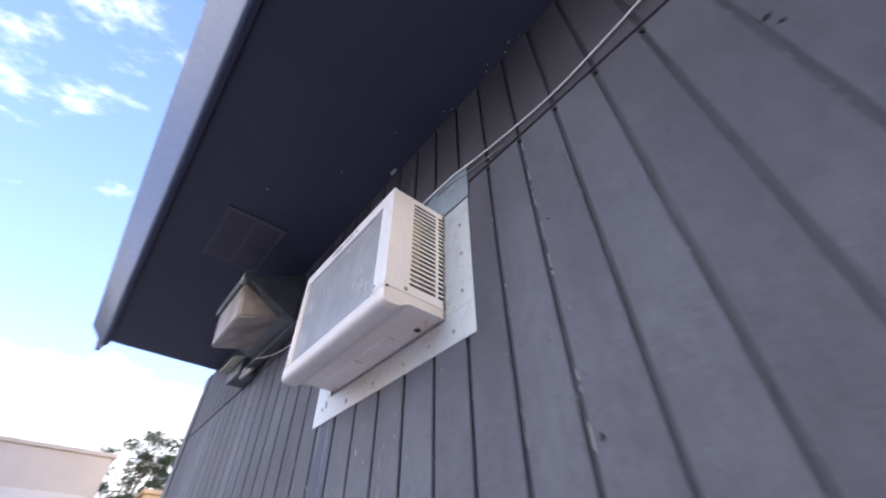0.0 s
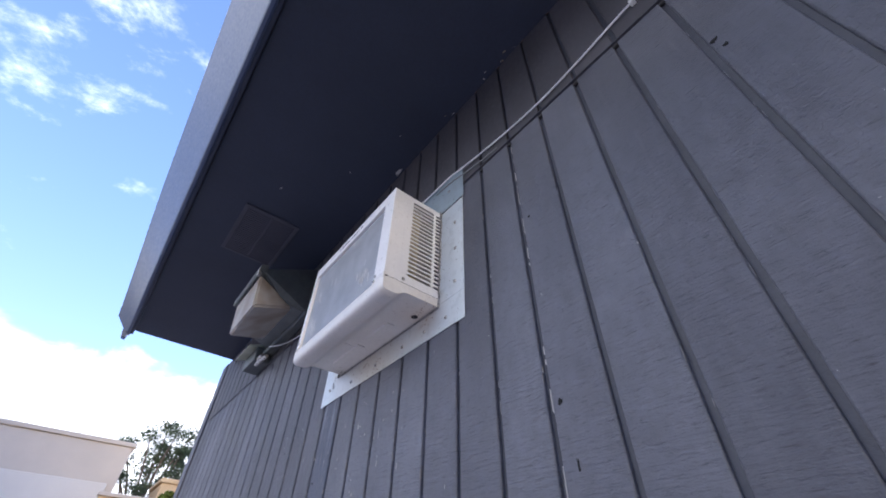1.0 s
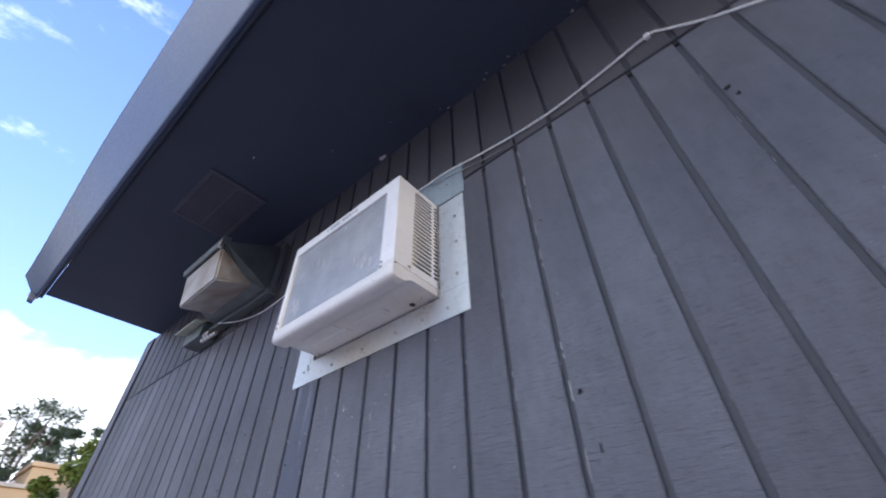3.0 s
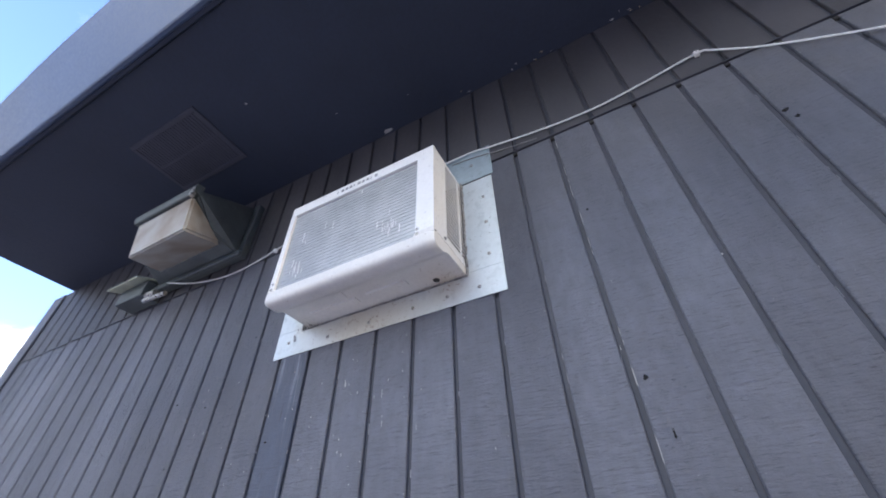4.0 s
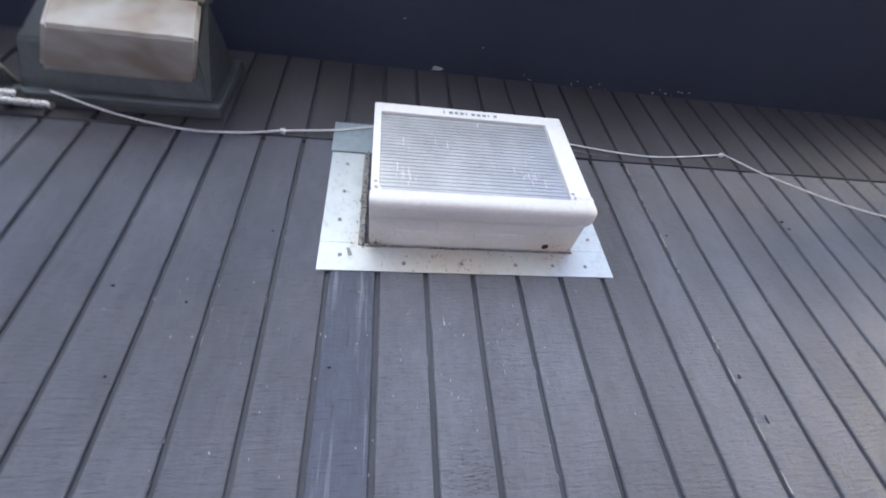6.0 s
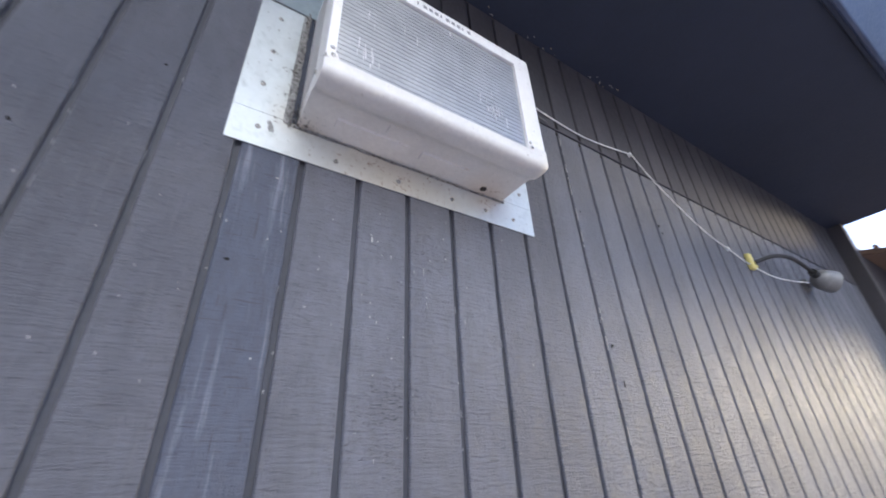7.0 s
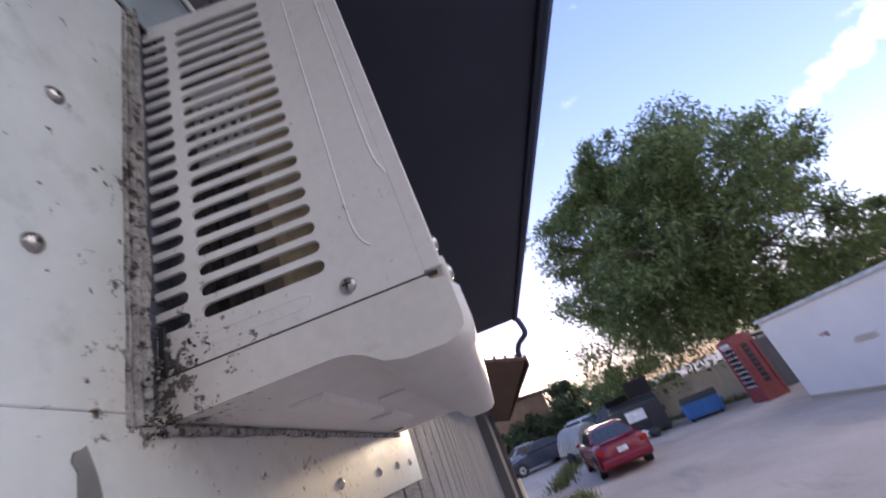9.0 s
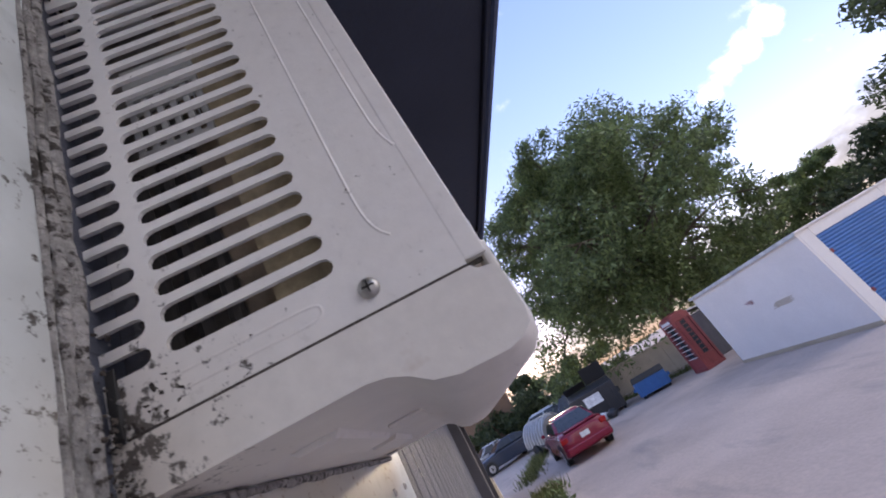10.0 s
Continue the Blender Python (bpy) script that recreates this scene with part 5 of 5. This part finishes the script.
# low tan wall behind the yard and a brown building at the end of it
yw = thing("boundary_wall", "low tan concrete wall behind the yard", "boundary wall", (0, 0, 0))
p0, p1 = Vector(polar(-12.5, 31)), Vector(polar(-30.5, 25))
d = (p1 - p0)
for k in range(10):
    a, b = p0 + d * k / 10, p0 + d * (k + 0.985) / 10
    n = d.cross(Vector((0, 0, 1))).normalized() * 0.1
    bm = bmesh.new()
    lo = [bm.verts.new(q) for q in (a - n, b - n, b + n, a + n)]
    hi = [bm.verts.new(q + Vector((0, 0, 1.5))) for q in (a - n, b - n, b + n, a + n)]
    for i in range(4):
        bm.faces.new((lo[i], lo[(i + 1) % 4], hi[(i + 1) % 4], hi[i]))
    bm.faces.new(hi)
    part("wall_panel", bm, M_CONC, yw)
    part("coping", tube([a + Vector((0, 0, 1.54)), b + Vector((0, 0, 1.54))], 0.11, 6), M_CONC, yw)


def house(name, label, at, size, wall_mat, roof_mat, turn=0, windows=(), roof="flat", rise=0.8):
    h = thing(name, label, "building", at, turn=turn)
    w, dpt, ht = size
    part("wall", box(-w / 2, -dpt / 2, 0, w / 2, dpt / 2, ht, 0.02), wall_mat, h)
    if roof == "flat":
        part("parapet", box(-w / 2 - 0.08, -dpt / 2 - 0.08, ht + 0.004, w / 2 + 0.08, dpt / 2 + 0.08, ht + 0.16, 0.02), roof_mat, h)
    else:
        part("roof", prism([(-dpt / 2 - 0.4, ht - 0.05), (0, ht + rise), (dpt / 2 + 0.4, ht - 0.05), (dpt / 2 + 0.4, ht + 0.07), (0, ht + rise + 0.13), (-dpt / 2 - 0.4, ht + 0.07)], "x", -w / 2 - 0.3, w / 2 + 0.3), roof_mat, h)
    for y, z in windows:
        wn = part("window", box(w / 2 - 0.02, y - 0.5, z, w / 2 + 0.03, y + 0.5, z + 1.2, 0.01), M_PALE, h)
        part("pane", box(w / 2 + 0.02, y - 0.44, z + 0.06, w / 2 + 0.036, y + 0.44, z + 1.14), M_GLASSDARK, wn)
    return h


house("brown_house", "long brown building at the far end of the yard", (46, 6.0, 0), (10, 22, 4.6), M_BROWN, M_BROWN, roof="gable", rise=0.9, windows=())
# ---- buildings beyond the other end of the wall ----
tan = house("tan_building", "tall plain tan stucco building with a paler lower storey", (-26.0, -10.3, 0), (12, 22.0, 6.55), M_STUCCO, M_STUCCO)
part("lower_storey", box(5.98, -10.9, 0, 6.10, 10.75, 5.25, 0.02), M_STUCCO2, tan)
house("pale_shed", "pale shed with a sloping metal roof", (-24.5, 3.5, 0), (3.0, 2.2, 5.3), M_STUCCO2, M_SHEDROOF, roof="gable", rise=1.0)
house("ochre_house", "small ochre rendered building", (-20.5, 2.75, 0), (2.2, 1.3, 5.45), M_ORANGE, M_ORANGE)
lw = thing("ochre_garden_wall", "ochre rendered garden wall with a flat coping", "garden wall", (-18.3, 1.3, 0))
part("wall_body", box(-0.12, -1.0, 0, 0.12, 1.35, 4.6, 0.02), M_ORANGE, lw)
part("wall_coping", box(-0.2, -1.05, 4.604, 0.2, 1.4, 4.72, 0.02), M_STUCCO, lw)


# ---- trees ----
def tree(name, label, at, height, spread, leaf_mat, leaves, seed, leaf=0.16, base=0.3, droop=0.0, clumps=26, lean_x=0.0, low=0.6):
    r = random.Random(seed)
    t = thing(name, label, "tree", at)
    bm = bmesh.new()
    top = Vector((lean_x, 0, height * 0.62))
    tube(smooth_line([(0, 0, -0.1), (0.06 * height * r.uniform(-1, 1) * 0.4, 0.1, height * 0.22), top * 0.72, top], 4), height * 0.030, 10, bm=bm, taper=height * 0.010)
    centres = []
    for k in range(clumps):
        a, f = r.uniform(0, math.tau), r.random() ** 0.6
        rad = spread * f
        z = height * (base + (1 - base) * (0.15 + 0.80 * r.random()) * math.sqrt(max(0.05, 1 - (0.88 * f) ** 2))) - droop * f * height * r.random()
        c = Vector((rad * math.cos(a), rad * math.sin(a), max(low, z)))
        centres.append((c, spread * r.uniform(0.18, 0.32)))
        fork = Vector((0, 0, height * r.uniform(0.2, 0.5)))
        tube(smooth_line([fork, fork.lerp(c, 0.5) + Vector((0, 0, height * 0.05)), c], 3), height * 0.009, 5, bm=bm, taper=height * 0.002)
    part("trunk", bm, M_BARK, t, smooth=True)
    nr = np.random.RandomState(seed)
    per = leaves // clumps
    verts, faces = [], []
    for c, cr in centres:
        d = nr.normal(size=(per, 3))
        d /= np.linalg.norm(d, axis=1)[:, None]
        q = np.array(c) + d * (cr * nr.uniform(0.05, 1.0, per) ** 0.6)[:, None] * np.array([1, 1, 0.72])
        q[:, 2] -= droop * cr * nr.uniform(0, 1.6, per) ** 2
        u = nr.normal(size=(per, 3))
        u /= np.linalg.norm(u, axis=1)[:, None]
        w = np.cross(u, nr.normal(size=(per, 3)))
        w /= np.linalg.norm(w, axis=1)[:, None]
        s = leaf * nr.uniform(0.5, 1.3, per)[:, None]
        i0 = len(verts) and sum(len(v) for v in verts)
        verts.append(np.concatenate([q - u * s, q + w * s * 0.45, q + u * s, q - w * s * 0.45]))
        idx = np.arange(per)
        faces.append(np.stack([idx, idx + per, idx + 2 * per, idx + 3 * per], 1) + i0)
    v, f = np.concatenate(verts), np.concatenate(faces)
    v[:, 2] = np.maximum(v[:, 2], low * 0.42)
    me = bpy.data.meshes.new("crown")
    me.from_pydata(v.tolist(), [], f.tolist())
    me.materials.append(leaf_mat)
    crown = new("crown", me)
    crown.parent = t
    return t


def lobed_tree(name, label, at, height, spread, low, leaf_mat, seed, lobes=54, subs=15, per=170, leaf=0.17):
    """A broad tree: a forked trunk and heaped lobes of foliage, each of many small sprays that hang at the skirt."""
    r, nr = random.Random(seed), np.random.RandomState(seed)
    t = thing(name, label, "tree", at)
    bm = bmesh.new()
    cz, rz = (height + low) / 2, (height - low) / 2
    tube(smooth_line([(0, 0, -0.1), (0.15, 0.1, height * 0.16), (-0.1, 0.2, height * 0.34), (0.1, 0, height * 0.6)], 4), height * 0.034, 10, bm=bm, taper=height * 0.010)
    verts, faces, count = [], [], 0
    for k in range(lobes):
        zf = 0.94 - 1.80 * (k + 0.5) / lobes
        if zf < -0.35 and r.random() < 0.10:
            continue
        a = 2.399963 * k + r.uniform(-0.3, 0.3)
        ring = math.sqrt(max(0.0, 1 - zf * zf)) if zf > 0 else 1 - 0.16 * zf * zf
        d = Vector((math.cos(a) * ring, math.sin(a) * ring, zf))
        reach = r.uniform(0.58, 0.80) if k % 3 else r.uniform(0.2, 0.5)
        c = Vector((d.x * spread * reach, d.y * spread * reach, cz + d.z * rz * 0.74))
        cr = spread * r.uniform(0.20, 0.31)
        fork = Vector((0, 0, height * r.uniform(0.14, 0.45)))
        tube(smooth_line([fork, fork.lerp(c, 0.5) + Vector((0, 0, height * 0.05)), c], 3), height * 0.011, 6, bm=bm, taper=height * 0.003)
        for q in range(subs):
            o = Vector(nr.normal(size=3).tolist()).normalized()
            o = (o + 0.45 * d).normalized()
            sc = c + o * cr * r.uniform(0.45, 1.05)
            sr = cr * r.uniform(0.28, 0.52)
            if q % 3 == 0:
                tube([c, c.lerp(sc, 0.6) + Vector((0, 0, 0.1)), sc], height * 0.003, 4, bm=bm, taper=height * 0.001)
            hang = 1.0 + 2.6 * max(0.0, -zf)
            g = nr.normal(size=(per, 3))
            g /= np.linalg.norm(g, axis=1)[:, None]
            p = np.array(sc) + g * (sr * nr.uniform(0.0, 1.0, per) ** 0.5)[:, None] * np.array([1.15, 1.15, 0.7])
            p[:, 2] -= hang * 0.35 * sr * nr.uniform(0, 1.4, per) ** 2
            n = 0.75 * np.array(o) + np.array([0, 0, 0.45]) + 0.8 * nr.normal(size=(per, 3))
            u = np.cross(n, nr.normal(size=(per, 3)))
            u /= np.linalg.norm(u, axis=1)[:, None] + 1e-9
            w = np.cross(n, u)
            w /= np.linalg.norm(w, axis=1)[:, None] + 1e-9
            s = leaf * nr.uniform(0.5, 1.25, per)[:, None]
            verts.append(np.concatenate([p - u * s, p + w * s * 0.36, p + u * s, p - w * s * 0.36]))
            idx = np.arange(per)
            faces.append(np.stack([idx, idx + per, idx + 2 * per, idx + 3 * per], 1) + count)
            count += 4 * per
    part("trunk", bm, M_BARK, t, smooth=True)
    v = np.concatenate(verts)
    v[:, 2] = np.maximum(v[:, 2], 0.9)
    me = bpy.data.meshes.new("crown")
    me.from_pydata(v.tolist(), [], np.concatenate(faces).tolist())
    me.materials.append(leaf_mat)
    new("crown", me).parent = t
    return t


lobed_tree("broad_tree", "large broad leafy green tree behind the yard", polar(-29.3, 29.0), 17.2, 9.2, 1.2, M_LEAF, 5)
tree("slender_tree", "smaller green tree beyond the white store", polar(-48.5, 36), 8.2, 3.0, M_LEAF, 9000, 6, leaf=0.16, clumps=18)
tree("tall_tree", "tall dark tree at the edge of the yard", polar(-70, 29), 12.5, 6.0, M_LEAF2, 20000, 7, leaf=0.18, base=0.1, clumps=34)
for k, (az, dist, h, s) in enumerate(((-54, 33, 7.6, 4.6), (-42, 40, 5.6, 5.0), (-36, 42, 4.8, 4.5), (-16, 38, 4.6, 3.6), (-10.5, 40, 4.8, 4.0), (-6.5, 42, 3.6, 4.0), (-0.5, 38, 2.4, 2.4))):
    tree("hedge_tree", "bushy green tree along the back of the yard", polar(az, dist), h, s, M_LEAF2, 7000, 11 + k, leaf=0.2, base=0.05, clumps=20)
tree("thin_tree", "thin leafed dark tree behind the shed", (-36.0, 3.3, 0), 13.0, 3.0, M_LEAF2, 8000, 30, leaf=0.11, base=0.4, clumps=26)
tree("bare_tree", "sparse brownish tree behind the ochre house", (-36.0, 6.4, 0), 12.8, 2.6, M_LEAF2, 5000, 31, leaf=0.11, base=0.4, clumps=22)
tree("lime_bush", "bright yellow green bush against the ochre house", (-15.5, 2.75, 0), 6.3, 1.5, M_LEAF3, 9000, 32, leaf=0.10, base=0.2, clumps=22)


def tufts(name, label, rows, n, size, mat, seed):
    nr = np.random.RandomState(seed)
    verts, faces = [], []
    for _ in range(n):
        a, b = rows[nr.randint(len(rows))]
        p = np.array(a) + (np.array(b) - np.array(a)) * nr.rand() + nr.normal(size=3) * np.array([0.25, 0.25, 0])
        ang, hgt, wd = nr.rand() * math.tau, size * nr.uniform(0.4, 1.2), size * 0.06
        o = np.array([math.cos(ang), math.sin(ang), 0])
        i = len(verts)
        verts += [(p - o * wd).tolist(), (p + o * wd).tolist(), (p + nr.normal(size=3) * size * 0.3 * np.array([1, 1, 0]) + np.array([0, 0, hgt])).tolist()]
        faces.append((i, i + 1, i + 2))
    me = bpy.data.meshes.new(name)
    me.from_pydata(verts, [], faces)
    me.materials.append(mat)
    return tagged(new(name, me), label, "grass", kind="stuff")


tufts("weeds", "dry weeds along the wall and the yard's edge", [(polar(-4, 17), polar(-7, 24)), (polar(-14, 27), polar(-29, 22.8)), (polar(-5.5, 14), polar(-3, 11))], 4000, 0.28, M_GRASS, 3)
pot = thing("flower_pot", "red flower pot with a small green plant by the wall", "flower pot", (9.6, -1.15, 0))
part("pot", tube([(0, 0, 0), (0, 0, 0.28)], 0.14, 16, taper=0.19), M_RED, pot, smooth=True)
nr = np.random.RandomState(8)
bm = bmesh.new()
for k in range(160):
    p = Vector(nr.normal(size=3).tolist()) * 0.13 + Vector((0, 0, 0.48))
    u, w = Vector(nr.normal(size=3).tolist()).normalized() * 0.07, Vector(nr.normal(size=3).tolist()).normalized() * 0.03
    bm.faces.new([bm.verts.new(q) for q in (p - u, p + w, p + u, p - w)])
part("plant", bm, M_LEAF, pot)["kind"] = "stuff"


# ---- siding boards of the long wall ----
def board_mesh(name, x0, x1, z0, z1, mat, face=0.0):
    bm = bmesh.new()
    c = 0.0022
    prof = [(x0, 0.0075), (x0 + 0.0004, face + c), (x0 + c, face), (x1 - c, face), (x1 - 0.0004, face + c), (x1, 0.0075)]
    v0 = [bm.verts.new((x, y, z0)) for x, y in prof]
    v1 = [bm.verts.new((x, y, z1)) for x, y in prof]
    for i in range(len(prof) - 1):
        bm.faces.new((v0[i], v0[i + 1], v1[i + 1], v1[i]))
    bm.faces.new(v0[::-1])
    bm.faces.new(v1)
    bmesh.ops.recalc_face_normals(bm, faces=bm.faces)
    me = bpy.data.meshes.new(name)
    bm.to_mesh(me)
    bm.free()
    me.materials.append(mat)
    return me


HALF = 0.0048
full = board_mesh("board", HALF, PITCH - HALF, 0.12, SEAM - 0.002, M_SIDING)
weathered = board_mesh("weathered_board", HALF, PITCH - HALF, 0.12, SEAM - 0.002, M_WEATHERED)
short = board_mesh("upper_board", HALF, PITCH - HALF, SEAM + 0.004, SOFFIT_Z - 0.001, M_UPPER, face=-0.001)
bm = bmesh.new()
box(-0.0058, -0.0008, -0.008, 0.0058, 0.007, 0.002, 0.002, bm=bm)
NOTCH = bpy.data.meshes.new("groove_notch")
bm.to_mesh(NOTCH)
bm.free()
NOTCH.materials.append(M_DARK)
k0 = math.ceil((WALL_L + 0.09 - GROOVE0) / PITCH)
k1 = math.floor((WALL_R - 0.065 - GROOVE0) / PITCH)
for k in range(k0, k1):
    x = GROOVE0 + PITCH * k
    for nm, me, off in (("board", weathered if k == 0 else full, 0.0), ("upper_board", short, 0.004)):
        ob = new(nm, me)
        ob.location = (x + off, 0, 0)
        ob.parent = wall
    if x > WALL_L + 0.1:
        nt_ = new("groove_notch", NOTCH)
        nt_.location = (x, 0, SEAM - 0.004)
        nt_.parent = wall
